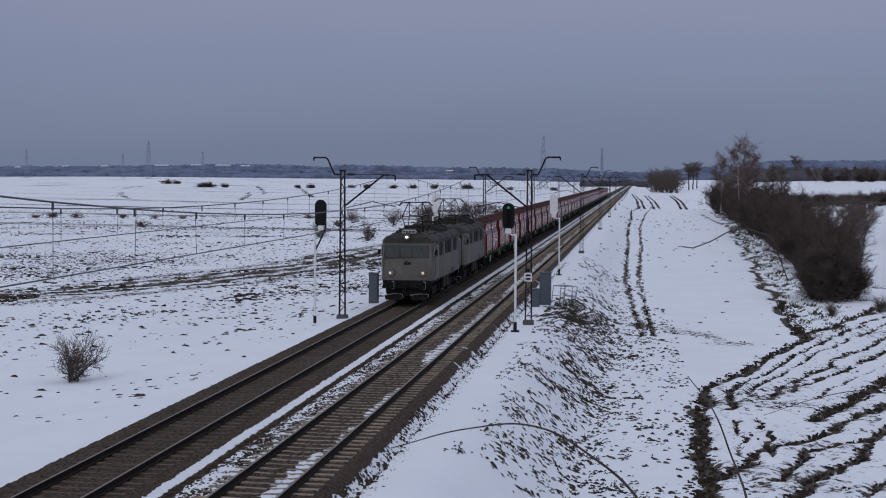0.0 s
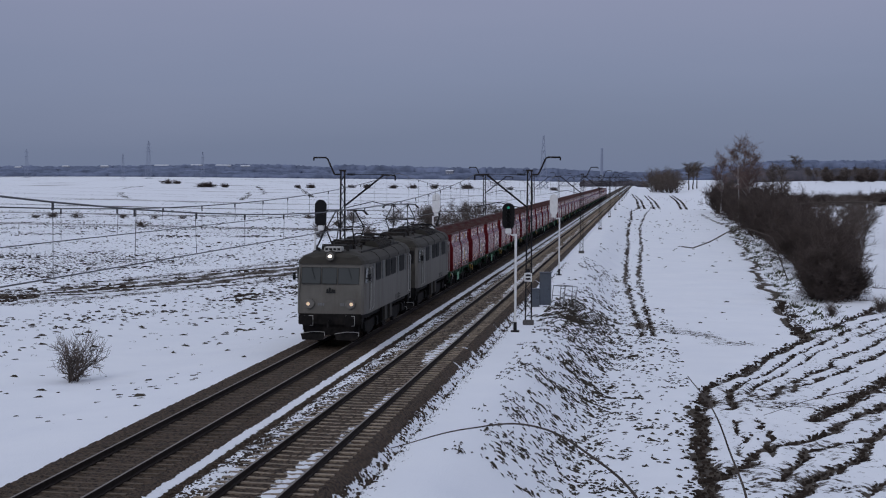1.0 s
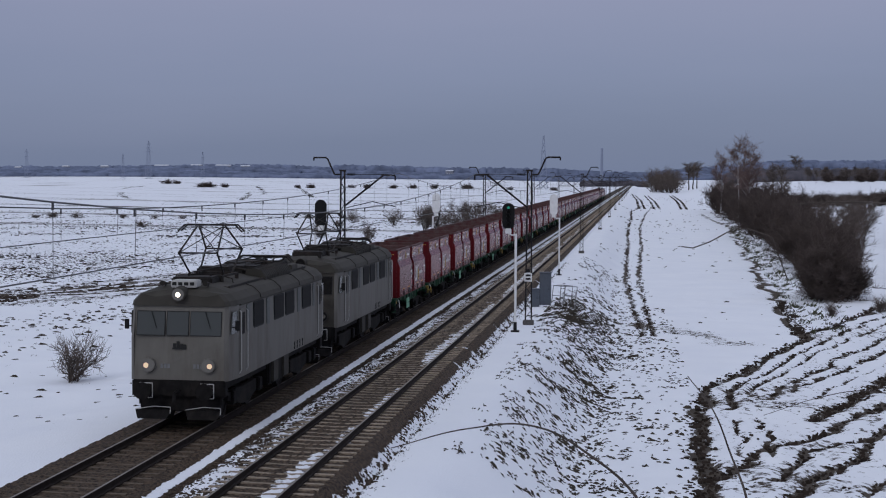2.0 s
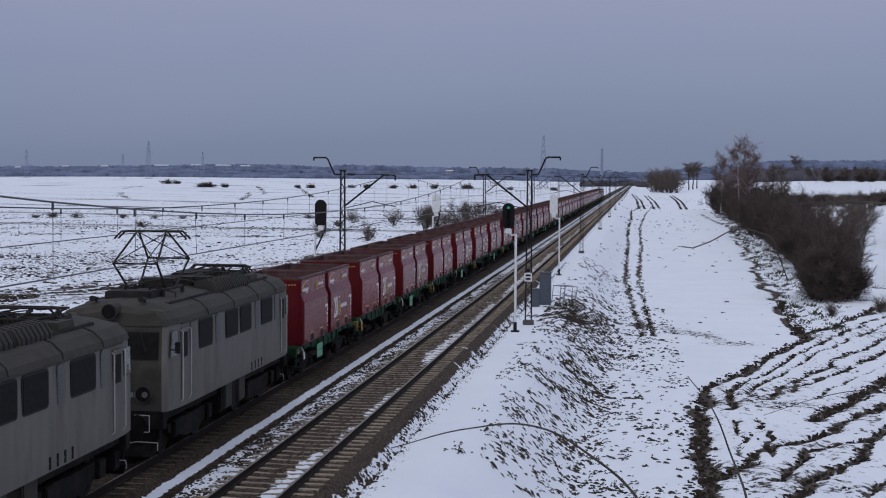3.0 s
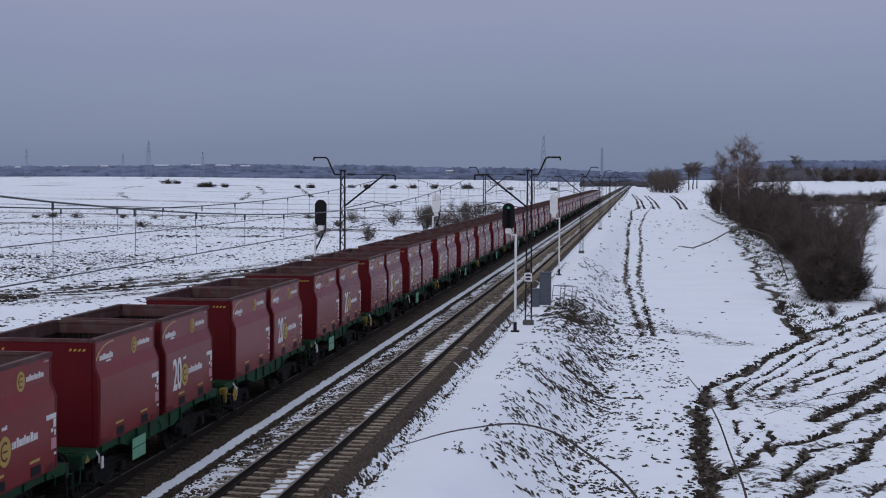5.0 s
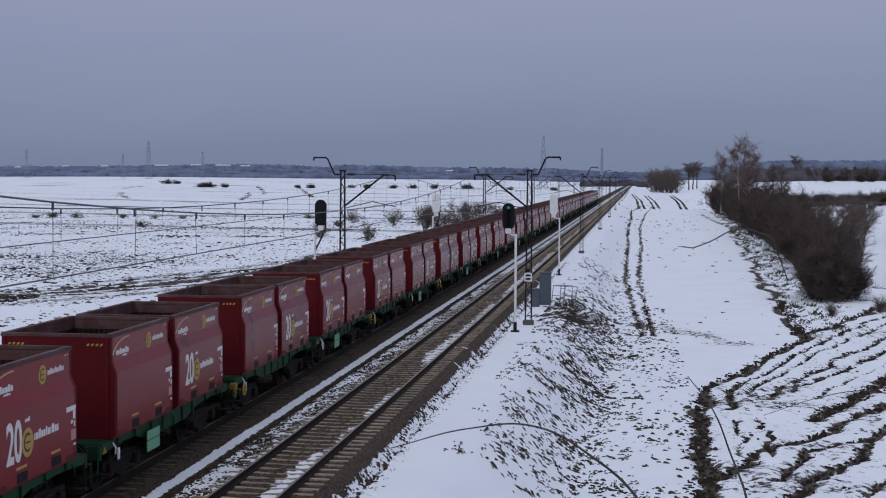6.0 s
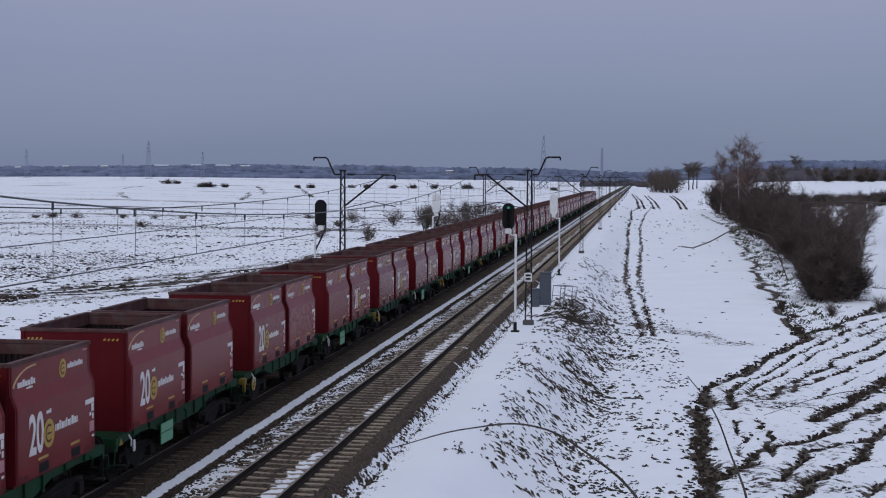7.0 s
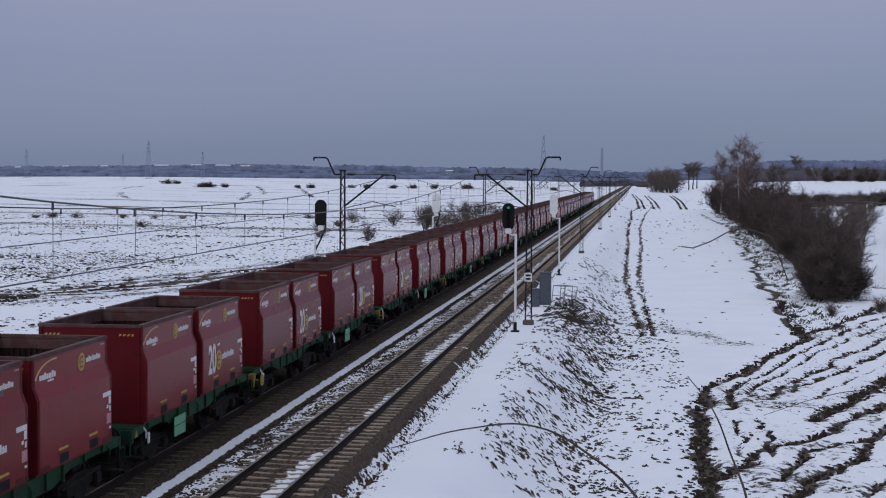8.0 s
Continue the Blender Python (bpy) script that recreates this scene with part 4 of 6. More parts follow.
pipe(bm, [(22.6, 150, float(height(22.6, 150)) - 0.1), (21.0, 149.6, 1.5), (18.6, 149.2, 2.35), (16.8, 149, 1.96), (15.2, 149, 1.04), (13.6, 149, 0.42), (12.5, 149, 0.55)], 0.055)
part("stem", bm, M_BARK, far_twig)


# ================= distance =================
def woods(name, label, rows, material, seed):
    """A far wood of many uneven clumps, several deep: rows of (x0, x1, y, base, tall, step)."""
    r = np.random.RandomState(seed)
    ico = bmesh.new()
    bmesh.ops.create_icosphere(ico, subdivisions=2, radius=1.0)
    base = np.array([v.co[:] for v in ico.verts])
    tri = np.array([[v.index for v in f.verts] for f in ico.faces])
    ico.free()
    vs, fs, k = [], [], 0
    for x0, x1, y, z0, tall, step in rows:
        x = x0
        while x < x1:
            h = tall * r.uniform(0.86, 1.04) * (0.85 + 0.25 * float(hash_noise(np.array(x / 130.0), np.array(y / 50.0), seed)))
            w = step * r.uniform(0.9, 1.9)
            c = base * (1 + r.uniform(-0.12, 0.12, (len(base), 1))) * np.array([w, w, h * 0.55]) + np.array([x, y + r.uniform(-1, 1) * step, float(height(x, y)) + z0 + h * 0.45])
            vs.append(c)
            fs.append(tri + k)
            k += len(base)
            x += step * r.uniform(0.4, 1.0)
    me = array_mesh(name, np.concatenate(vs).tolist(), np.concatenate(fs).tolist(), material, True)
    return tagged(new(name, me), label, "woods", kind="stuff")


woods("far_woods", "haze-blue line of distant woods on the horizon", [(-2200, 1100, 2600, -2, 9, 7), (-2200, 1100, 2640, -2, 11, 7), (-2200, 1100, 2700, -2, 13, 8), (-2200, 1100, 2800, -2, 12, 9), (-2200, 1100, 2920, -2, 10, 9), (-2200, 1100, 3040, -2, 9, 9), (-2200, 1100, 3170, -2, 9, 9)], M_WOODS, 1)
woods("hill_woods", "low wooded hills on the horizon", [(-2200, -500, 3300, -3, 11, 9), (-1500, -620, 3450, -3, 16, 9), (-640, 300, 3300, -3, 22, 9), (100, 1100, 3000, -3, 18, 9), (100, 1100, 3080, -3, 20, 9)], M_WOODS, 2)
for i in range(9):
    again(field_bushes[i % 2], 16.2 + i * 1.5 + rng.uniform(-1.0, 1.0), 980 - i * 12 + rng.uniform(-6, 6), rng.uniform(0, 360), rng.uniform(2.6, 3.6), 0.75)
woods("field_woods", "belt of bare trees beyond the snowy field", [(-45, 15, 1500, -2, 8, 3), (85, 270, 850, -1.5, 7.5, 3), (60, 280, 900, -1.5, 9.5, 3)], M_WOODS_NEAR, 4)


def pylon(name, label, x, y, z, tall, arms):
    z1, z = z, float(height(x, y)) - 0.6
    tall += z1 - z
    ob = thing(name, label, "pylon", m=pose(x, y, z))
    w = tall * 0.075
    bm = bmesh.new()
    for sx in (-1, 1):
        for sy in (-1, 1):
            tube(bm, (sx * w, sy * w, 0), (sx * w * 0.15, sy * w * 0.15, tall), tall * 0.004, n=4)
    for i in range(8):
        a, b = i / 8, (i + 1) / 8
        wa, wb = w * (1 - 0.85 * a), w * (1 - 0.85 * b)
        for sy in (-1, 1):
            tube(bm, (-wa, sy * wa, a * tall), (wb, sy * wb, b * tall), tall * 0.0025, n=4)
            tube(bm, (wa, sy * wa, a * tall), (-wb, sy * wb, b * tall), tall * 0.0025, n=4)
    part("lattice", bm, M_HAZE_STEEL, ob)
    for h, half in arms:
        bm = bmesh.new()
        tube(bm, (-half, 0, h * tall), (half, 0, h * tall), tall * 0.005, n=4)
        part("crossarm", bm, M_HAZE_STEEL, ob)
    return ob


pylon("power_pylon", "hazy lattice power pylon on the far plain", -477, 1500, -2, 43, ((0.72, 4), (0.82, 3.2), (0.92, 2.4)))
pylon("power_pylon", "hazy lattice power pylon on the far plain", -767, 1900, 0, 39, ((0.75, 4), (0.9, 3)))
pylon("power_pylon", "small hazy power pylon on the horizon", -640, 1900, 4, 30, ((0.8, 3),))
pylon("power_pylon", "small hazy power pylon on the horizon", -565, 2000, 8, 30, ((0.8, 3),))
pylon("radio_mast", "hazy lattice radio mast in the distance", -65.5, 1200, 0, 39.5, ((0.55, 2.2), (0.7, 2)))
stack = thing("chimney", "slim pale chimney in the distance", "chimney", m=pose(-30.5, 1600, 0))
bm = bmesh.new()
tube(bm, (0, 0, 0), (0, 0, 37.7), 1.5, 1.1, 12)
part("shaft", bm, M_HAZE_STEEL, stack)


def far_house(label, x, y, z, w, dpt, h, roof):
    ob = thing("house", label, "house", m=pose(x, y, float(height(x, y)) - 0.4))
    bm = bmesh.new()
    box(bm, -w / 2, w / 2, -dpt / 2, dpt / 2, 0, h)
    part("wall", bm, M_WALL_FAR, ob)
    bm = bmesh.new()
    loft(bm, [[(-w / 2 - 0.3, s * (dpt / 2 + 0.3), h), (w / 2 + 0.3, s * (dpt / 2 + 0.3), h), (w / 2 + 0.3, s * 0.02, h + roof), (-w / 2 - 0.3, s * 0.02, h + roof)] for s in (-1, 1)])
    part("roof", bm, M_ROOF_FAR, ob)
    for i in range(3):
        bm = bmesh.new()
        box(bm, -w * 0.35 + i * w * 0.3, -w * 0.2 + i * w * 0.3, -dpt / 2 - 0.08, -dpt / 2 + 0.02, h * 0.4, h * 0.72)
        part("window", bm, M_ROOF_FAR, ob)
    return ob


far_house("pale rendered block among distant trees", -322, 2700, 4, 13, 10, 15, 2)
for x, w, h in ((-1040, 55, 5), (-960, 45, 5), (-900, 60, 5), (-850, 35, 4.5), (-1170, 30, 5), (-1260, 25, 4.5), (-1370, 26, 4.5)):
    far_house("long pale building on the far hillside", x, 3330, 0, w * 0.55, 14, h + 4, 2.5)


# ================= trackside =================
def signal(label, x, y, z0, head_z0, head_z1, facing, offset=-0.37, back=None):
    """A colour light signal on a tubular post; facing 1 shows its lamps towards the bridge."""
    ob = thing("railway_signal", label, "railway signal", m=pose(x, y, z0))
    top = head_z0 - z0 - 0.22
    bm = bmesh.new()
    tube(bm, (0, 0, 0.5), (0, 0, top), 0.062, n=12)
    part("post", bm, M_WHITE, ob, "white painted tubular post")
    bm = bmesh.new()
    tube(bm, (0, 0, 0.12), (0, 0, 0.55), 0.085, n=12)
    box(bm, -0.2, 0.2, -0.2, 0.2, -0.2, 0.14, 0.02)
    part("foot", bm, M_STEEL, ob, "dark foot")
    bm = bmesh.new()
    pipe(bm, [(0, 0, top - 0.03), (offset * 0.5, 0, top - 0.06), (offset, 0, top + 0.06)], 0.035)
    box(bm, offset - 0.15, offset + 0.15, -0.06, 0.06, top + 0.02, top + 0.30, 0.02)
    part("bracket", bm, M_WHITE, ob)
    a, b = head_z0 - z0, head_z1 - z0
    hw, hh = 0.30, (b - a) / 2
    rings = []
    for yy, k in ((-0.05, 1.0), (-0.03, 1.03), (0.03, 1.03), (0.05, 1.0)):
        pts = []
        for i in range(24):
            t = 2 * math.pi * i / 24
            pts.append((offset + hw * k * math.cos(t), yy, a + hh + (hh - hw) * (1 if math.sin(t) >= 0 else -1) + hw * k * math.sin(t)))
        rings.append(pts)
    bm = bmesh.new()
    loft(bm, rings)
    head = part("head", bm, back or M_BLACK, ob, "rounded signal head")
    if facing:
        lamps = 5
        for i in range(lamps):
            lz = b - 0.22 - i * (b - a - 0.44) / (lamps - 1)
            bm = bmesh.new()
            ring_pts = [[(offset + r * math.cos(2 * math.pi * k / 14), yy, lz + r * math.sin(2 * math.pi * k / 14)) for k in range(14)] for yy, r in ((-0.05, 0.105), (-0.16, 0.105), (-0.16, 0.09), (-0.06, 0.09))]
            loft(bm, ring_pts)
            part("hood", bm, M_BLACK, head)
        bm = bmesh.new()
        tube(bm, (offset, -0.075, b - 0.22), (offset, -0.06, b - 0.22), 0.07, n=14)
        part("lens", bm, M_GREEN_LIGHT, head, "lit green lens")
    else:
        bm = bmesh.new()
        box(bm, offset - 0.17, offset + 0.17, 0.05, 0.24, a + 0.2, b - 0.2, 0.03)
        part("lamp_case", bm, back or M_BLACK, head)
    return ob


signal("white-posted railway signal showing a green light", 2.5, 76.4, -0.68, 4.44, 5.74, 1)
left_sig = signal("railway signal seen from its dark back beside the line", -8.3, 79.8, -0.86, 4.38, 5.78, 0, 0.3)
bm = bmesh.new()
pipe(bm, [(0, 0.02, 3.95), (0.52, 0.05, 5.05), (0.55, 0.05, 5.4)], 0.045)
part("strut", bm, M_STEEL, left_sig, "dark cranked strut")
signal("railway signal seen from its pale back beside the line", 2.34, 121.5, -0.66, 4.1, 5.72, 0, -0.46, M_WHITE)
sig4 = signal("distant railway signal with pale back in the snow", -7.9, 123.5, -0.86, 4.1, 5.72, 0, 0.25, M_WHITE)
bm = bmesh.new()
pipe(bm, [(0, 0.02, 3.2), (0.5, 0.05, 4.6), (0.52, 0.05, 5.1)], 0.045)
part("strut", bm, M_STEEL, sig4, "dark cranked strut")


def mast(side, label):
    """Lattice mast of two channels with its foot, cantilever and a raised arm; built for the right, mirrored for the left. Local x points away from the line."""
    s = side
    ob = thing("catenary_mast", label, "catenary mast", "catenary masts")
    bm = bmesh.new()
    box(bm, -0.28, 0.28, -0.25, 0.25, -0.5, 0.32, 0.03)
    part("foot", bm, M_CONCRETE, ob, "dark concrete foot")
    for k in (-1, 1):
        bm = bmesh.new()
        loft(bm, [[(k * w - 0.035, -0.07, z), (k * w + 0.035, -0.07, z), (k * w + 0.035, 0.07, z), (k * w - 0.035, 0.07, z)] for w, z in ((0.155, 0.3), (0.10, 8.1))])
        part("channel", bm, M_STEEL, ob)
    bm = bmesh.new()
    n = 19
    for i in range(n):
        za, zb = 0.45 + i * 7.4 / n, 0.45 + (i + 1) * 7.4 / n
        wa, wb = 0.155 - 0.055 * za / 8, 0.155 - 0.055 * zb / 8
        k = 1 if i % 2 else -1
        for yy in (-0.055, 0.055):
            tube(bm, (k * wa, yy, za), (-k * wb, yy, zb), 0.014, n=4)
    part("lacing", bm, M_STEEL, ob)
    bm = bmesh.new()
    box(bm, -0.17, 0.17, -0.1, 0.1, 8.02, 8.12)
    pipe(bm, [(0.1 * s, 0, 7.86), (0.45 * s, 0, 7.86), (0.82 * s, 0, 8.68), (0.92 * s, 0, 8.76), (1.58 * s, 0, 8.76), (1.58 * s, 0, 8.6)], 0.045)
    part("raised_arm", bm, M_STEEL, ob)
    bm = bmesh.new()
    pipe(bm, [(-0.1 * s, 0, 6.16), (-2.2 * s, 0, 7.82)], 0.05)
    pipe(bm, [(-2.1 * s, 0, 7.86), (-2.85 * s, 0, 7.82), (-2.85 * s, 0, 7.7)], 0.045)
    pipe(bm, [(-0.1 * s, 0, 7.86), (-2.2 * s, 0, 7.88)], 0.016)
    cant = part("cantilever", bm, M_STEEL, ob)
    bm = bmesh.new()
    for i in range(6):
        tube(bm, ((-0.25 - i * 0.07) * s, 0, 7.865), ((-0.29 - i * 0.07) * s, 0, 7.865), 0.06, n=10)
    tube(bm, (-2.85 * s, 0, 7.7), (-2.85 * s, 0, 7.55), 0.04, n=8)
    part("insulator", bm, M_BLACK, cant)
    bm = bmesh.new()
    pipe(bm, [(-0.1 * s, 0.05, 6.05), (-1.6 * s, 0.03, 6.42), (-2.9 * s, 0, 6.15)], 0.022)
    part("registration_arm", bm, M_STEEL, cant)
    return ob


m_r = mast(1, "dark lattice catenary mast beside the snowy track")
m_l = mast(-1, "dark lattice catenary mast on the field side")
for i, y in enumerate(MASTS):
    if i == 1:
        m_r.matrix_basis, m_l.matrix_basis = pose(2.88, y - 1.2, -0.70), pose(-7.28, y + 0.6, -0.75)
    else:
        copy_thing(m_r, pose(2.75, y, -0.68))
        copy_thing(m_l, pose(-7.15, y, -0.75))

plate = thing("mast_sign", "small white plate with dark marks on the mast", "sign", m=pose(2.86, 80.12, 1.85))
bm = bmesh.new()
box(bm, -0.2, 0.2, -0.012, 0.012, -0.22, 0.22, 0.01)
part("board", bm, M_WHITE, plate)
for z in (0.1, -0.08):
    bm = bmesh.new()
    box(bm, -0.13, 0.13, -0.018, -0.0125, z - 0.05, z + 0.05)
    part("mark", bm, M_STEEL, plate)
bm = bmesh.new()
box(bm, -0.1, 0.12, -0.05, 0.03, 0.25, 0.42, 0.02)
part("lamp_box", bm, M_STEEL, plate)


def sag(y, z_mid):
    """Height of the carrier wire: it hangs from the masts, and from a higher point under the bridge."""
    for a, b in [(-65.0, 7.0)] + list(zip(MASTS, MASTS[1:])):
        if a <= y <= b:
            k = 2 * (y - a) / (b - a) - 1
            return z_mid + (7.65 - z_mid if a < 8 and (k < 0) == (a > 0) else 7.2 - z_mid) * k * k
    return z_mid


def wire(name, label, x, level, r):
    """One wire of the overhead line, from mast to mast; level gives its height along the line."""
    ob = thing(name, label, "overhead wire")
    spans = list(zip(MASTS, MASTS[1:]))[:9]
    for a, b in [(-65.0, 7.0)] + spans:
        bm = bmesh.new()
        n = 20
        pts = [(x, a + (b - a) * i / n) for i in range(n + 1)]
        loft(bm, [[(px + r * math.cos(k * 1.2566), py, level(min(max(py, a + 0.001), b - 0.001)) + r * math.sin(k * 1.2566)) for k in range(5)] for px, py in pts])
        part("span", bm, M_WIRE, ob)
    return ob


for cx, word, mid, low in ((TRACK_R, "snow-dusted", 6.02, 5.49), (TRACK_L, "field-side", 6.12, 5.54)):
    wire("carrier_wire", "sagging overhead carrier wire above the " + word + " track", cx, lambda y: sag(y, mid), 0.015)
    wire("contact_wire", "taut overhead contact wire above the " + word + " track", cx, lambda y: low, 0.012)
    drop = thing("droppers", "thin droppers between carrier and contact wire", "overhead wire")
    for a, b, m in [(p, q, 20) for p, q in list(zip(MASTS, MASTS[1:]))[:2]] + [(p, q, 10) for p, q in list(zip(MASTS, MASTS[1:]))[2:4]]:
        for i in range(1, m):
            y = a + (b - a) * i / m
            top = sag(y, mid)
            bm = bmesh.new()
            tube(bm, (cx, y, low), (cx, y + 0.08 * (i % 3 - 1), top), 0.0055, n=4)
            tube(bm, (cx, y, top - 0.12), (cx, y, top + 0.01), 0.020, n=5)
            part("dropper", bm, M_WIRE, drop)


def cabinet(label, x, y, w, dpt, h, z0, turn=0):
    ob = thing("trackside_cabinet", label, "cabinet", m=pose(x, y, z0, 0, 0, turn))
    bm = bmesh.new()
    box(bm, -w / 2, w / 2, -dpt / 2, dpt / 2, 0.08, h, 0.02)
    part("case", bm, M_CABINET, ob)
    bm = bmesh.new()
    box(bm, -w / 2 - 0.05, w / 2 + 0.05, -dpt / 2 - 0.05, dpt / 2 + 0.05, h, h + 0.06, 0.015)
    part("lid", bm, M_CABINET, ob)
    bm = bmesh.new()
    box(bm, -w / 2 - 0.06, w / 2 + 0.06, -dpt / 2 - 0.06, dpt / 2 + 0.06, -0.4, 0.08, 0.02)
    part("plinth", bm, M_CONCRETE, ob)
    bm = bmesh.new()
    box(bm, -w / 2 + 0.04, w / 2 - 0.04, -dpt / 2 - 0.012, -dpt / 2 - 0.002, 0.16, h - 0.06)
    door = part("door", bm, M_CABINET, ob)
    bm = bmesh.new()
    box(bm, w / 2 - 0.12, w / 2 - 0.09, -dpt / 2 - 0.035, -dpt / 2 - 0.01, h * 0.5, h * 0.5 + 0.12)
    part("handle", bm, M_STEEL, door)
    return ob


cabinet("tall grey-blue trackside cabinet on the field side", -7.35, 92.5, 0.55, 0.5, 1.95, -0.80)
cabinet("low grey trackside cabinet beside the mast", 2.47, 91.6, 0.48, 0.5, 1.1, -0.70)
cabinet("tall grey trackside cabinet beside the mast", 2.98, 93.2, 0.68, 0.6, 2.0, -0.72)
rails = thing("guard_rail", "leaning tubular guard rail by the cabinets", "guard rail", m=pose(3.75, 95.2, -0.95, 0, 0, 0))
for k, (dx, dy) in enumerate(((-0.45, 0.0), (0.0, 0.5), (0.3, -0.3))):
    bm = bmesh.new()
    pipe(bm, [(dx - 0.1, dy, -0.4), (dx + 0.05, dy, 1.35), (dx + 0.78, dy, 1.3), (dx + 0.52, dy, -0.6)], 0.022)
    pipe(bm, [(dx, dy, 0.75), (dx + 0.68, dy, 0.7)], 0.018)
    part("frame", bm, M_VENT, rails)
bm = bmesh.new()
pipe(bm, [(-0.4, 0, 1.35), (0.05, 0.5, 1.35)], 0.02)
pipe(bm, [(0.3, 0, 1.3), (0.75, 0.5, 1.3)], 0.02)
part("top_bar", bm, M_VENT, rails)


# ================= locomotives =================
def body_ring(y, hw, lean, z_low, z_edge):
    pts = ((-hw, z_low), (-hw, 2.45), (-hw * 0.985, z_edge), (hw * 0.985, z_edge), (hw, 2.45), (hw, z_low))
    return [(x, y + lean * max(0.0, z - 2.45), z) for x, z in pts]


def roof_ring(y, hw, lean, z_edge, z_top):
    pts = [(-hw, z_edge), (-hw * 0.97, z_edge + 0.14), (-hw * 0.84, z_edge + 0.33), (-hw * 0.55, z_top - 0.06), (-hw * 0.2, z_top)]
    pts += [(-x, z) for x, z in reversed(pts)]
    return [(x, y + lean * max(0.0, z - 2.45), z) for x, z in pts]


def pantograph(parent, y, raised):
    bm = bmesh.new()
    for sx in (-0.55, 0.55):
        box(bm, sx - 0.03, sx + 0.03, y - 0.9, y + 0.9, 4.02, 4.08)
        for sy in (-0.85, 0.85):
            tube(bm, (sx, y + sy, 3.8), (sx, y + sy, 4.04), 0.06, n=8)
    for sy in (-0.9, 0.9):
        box(bm, -0.58, 0.58, y + sy - 0.03, y + sy + 0.03, 4.02, 4.08)
    pan = part("pantograph", bm, M_ROOF_GEAR, parent, "raised diamond pantograph" if raised else "folded pantograph")
    zk, zt, sp = (4.76, 5.50, 1.42) if raised else (4.16, 4.24, 1.45)
    for k in (-1, 1):
        for sx in (-0.5, 0.5):
            bm = bmesh.new()
            pipe(bm, [(sx, y + k * 0.45, 4.06), (sx * 1.15, y + k * sp, zk), (sx * 0.8, y + k * 0.12, zt)], 0.028)
            part("arm", bm, M_ROOF_GEAR, pan)
        bm = bmesh.new()
        tube(bm, (-0.6, y + k * sp, zk), (0.6, y + k * sp, zk), 0.025, n=6)
        part("cross_tube", bm, M_ROOF_GEAR, pan)
        for sx in (-1, 1):
            bm = bmesh.new()
            tube(bm, (sx * 0.57, y + k * sp, zk), (-sx * 0.4, y + k * 0.12, zt), 0.014, n=5)
            part("brace", bm, M_ROOF_GEAR, pan)
    for k in (-0.16, 0.16):
        bm = bmesh.new()
        pipe(bm, [(-0.98, y + k, zt - 0.16), (-0.78, y + k, zt + 0.04), (0.78, y + k, zt + 0.04), (0.98, y + k, zt - 0.16)], 0.026)
        part("collector_bow", bm, M_ROOF_GEAR, pan)


def wheelset(parent, y, r):
    bm = bmesh.new()
    for s in (-1, 1):
        loft(bm, [[(s * x, rr * math.cos(2 * math.pi * i / 24), rr * math.sin(2 * math.pi * i / 24)) for i in range(24)] for x, rr in ((0.68, r + 0.03), (0.71, r + 0.03), (0.72, r), (0.82, r - 0.005), (0.82, r * 0.84), (0.79, r * 0.8), (0.8, r * 0.3), (0.86, r * 0.22))])
    for i in range(6):
        a = math.pi * i / 3
        for s in (-1, 1):
            box(bm, s * 0.80, s * 0.825, 0.5 * r * math.cos(a) - 0.05, 0.5 * r * math.cos(a) + 0.05, 0.5 * r * math.sin(a) - 0.05, 0.5 * r * math.sin(a) + 0.05)
    tube(bm, (-0.95, 0, 0), (0.95, 0, 0), 0.085, n=10)
    ob = part("wheelset", bm, M_WHEEL, parent)
    ob.matrix_basis = pose(0, y, r)
    return ob


def buffer_pair(parent, y, way):
    for s in (-0.875, 0.875):
        bm = bmesh.new()
        tube(bm, (s, y, 1.05), (s, y + way * 0.38, 1.05), 0.11, n=14)
        tube(bm, (s, y + way * 0.36, 1.05), (s, y + way * 0.52, 1.05), 0.085, n=14)
        tube(bm, (s, y + way * 0.50, 1.05), (s, y + way * 0.55, 1.05), 0.24, n=20)
        part("buffer", bm, M_FRAME_BLACK, parent)
    bm = bmesh.new()
    pipe(bm, [(0, y, 1.02), (0, y + way * 0.35, 0.98), (0, y + way * 0.45, 0.75)], 0.05)
    part("coupling", bm, M_FRAME_BLACK, parent)


def pane(bm, k, x0, x1, y0, y1, z0, z1, r):
    """A flat plate on the side k with rounded corners."""
    pts = [(cy + r * math.cos(a), cz + r * math.sin(a)) for cy, cz, q in ((y1 - r, z1 - r, 0), (y0 + r, z1 - r, 1), (y0 + r, z0 + r, 2), (y1 - r, z0 + r, 3)) for a in (math.radians(90 * q + 30 * i) for i in range(4))]
    return loft(bm, [[(k * x, y, z) for y, z in pts] for x in (x0, x1)])


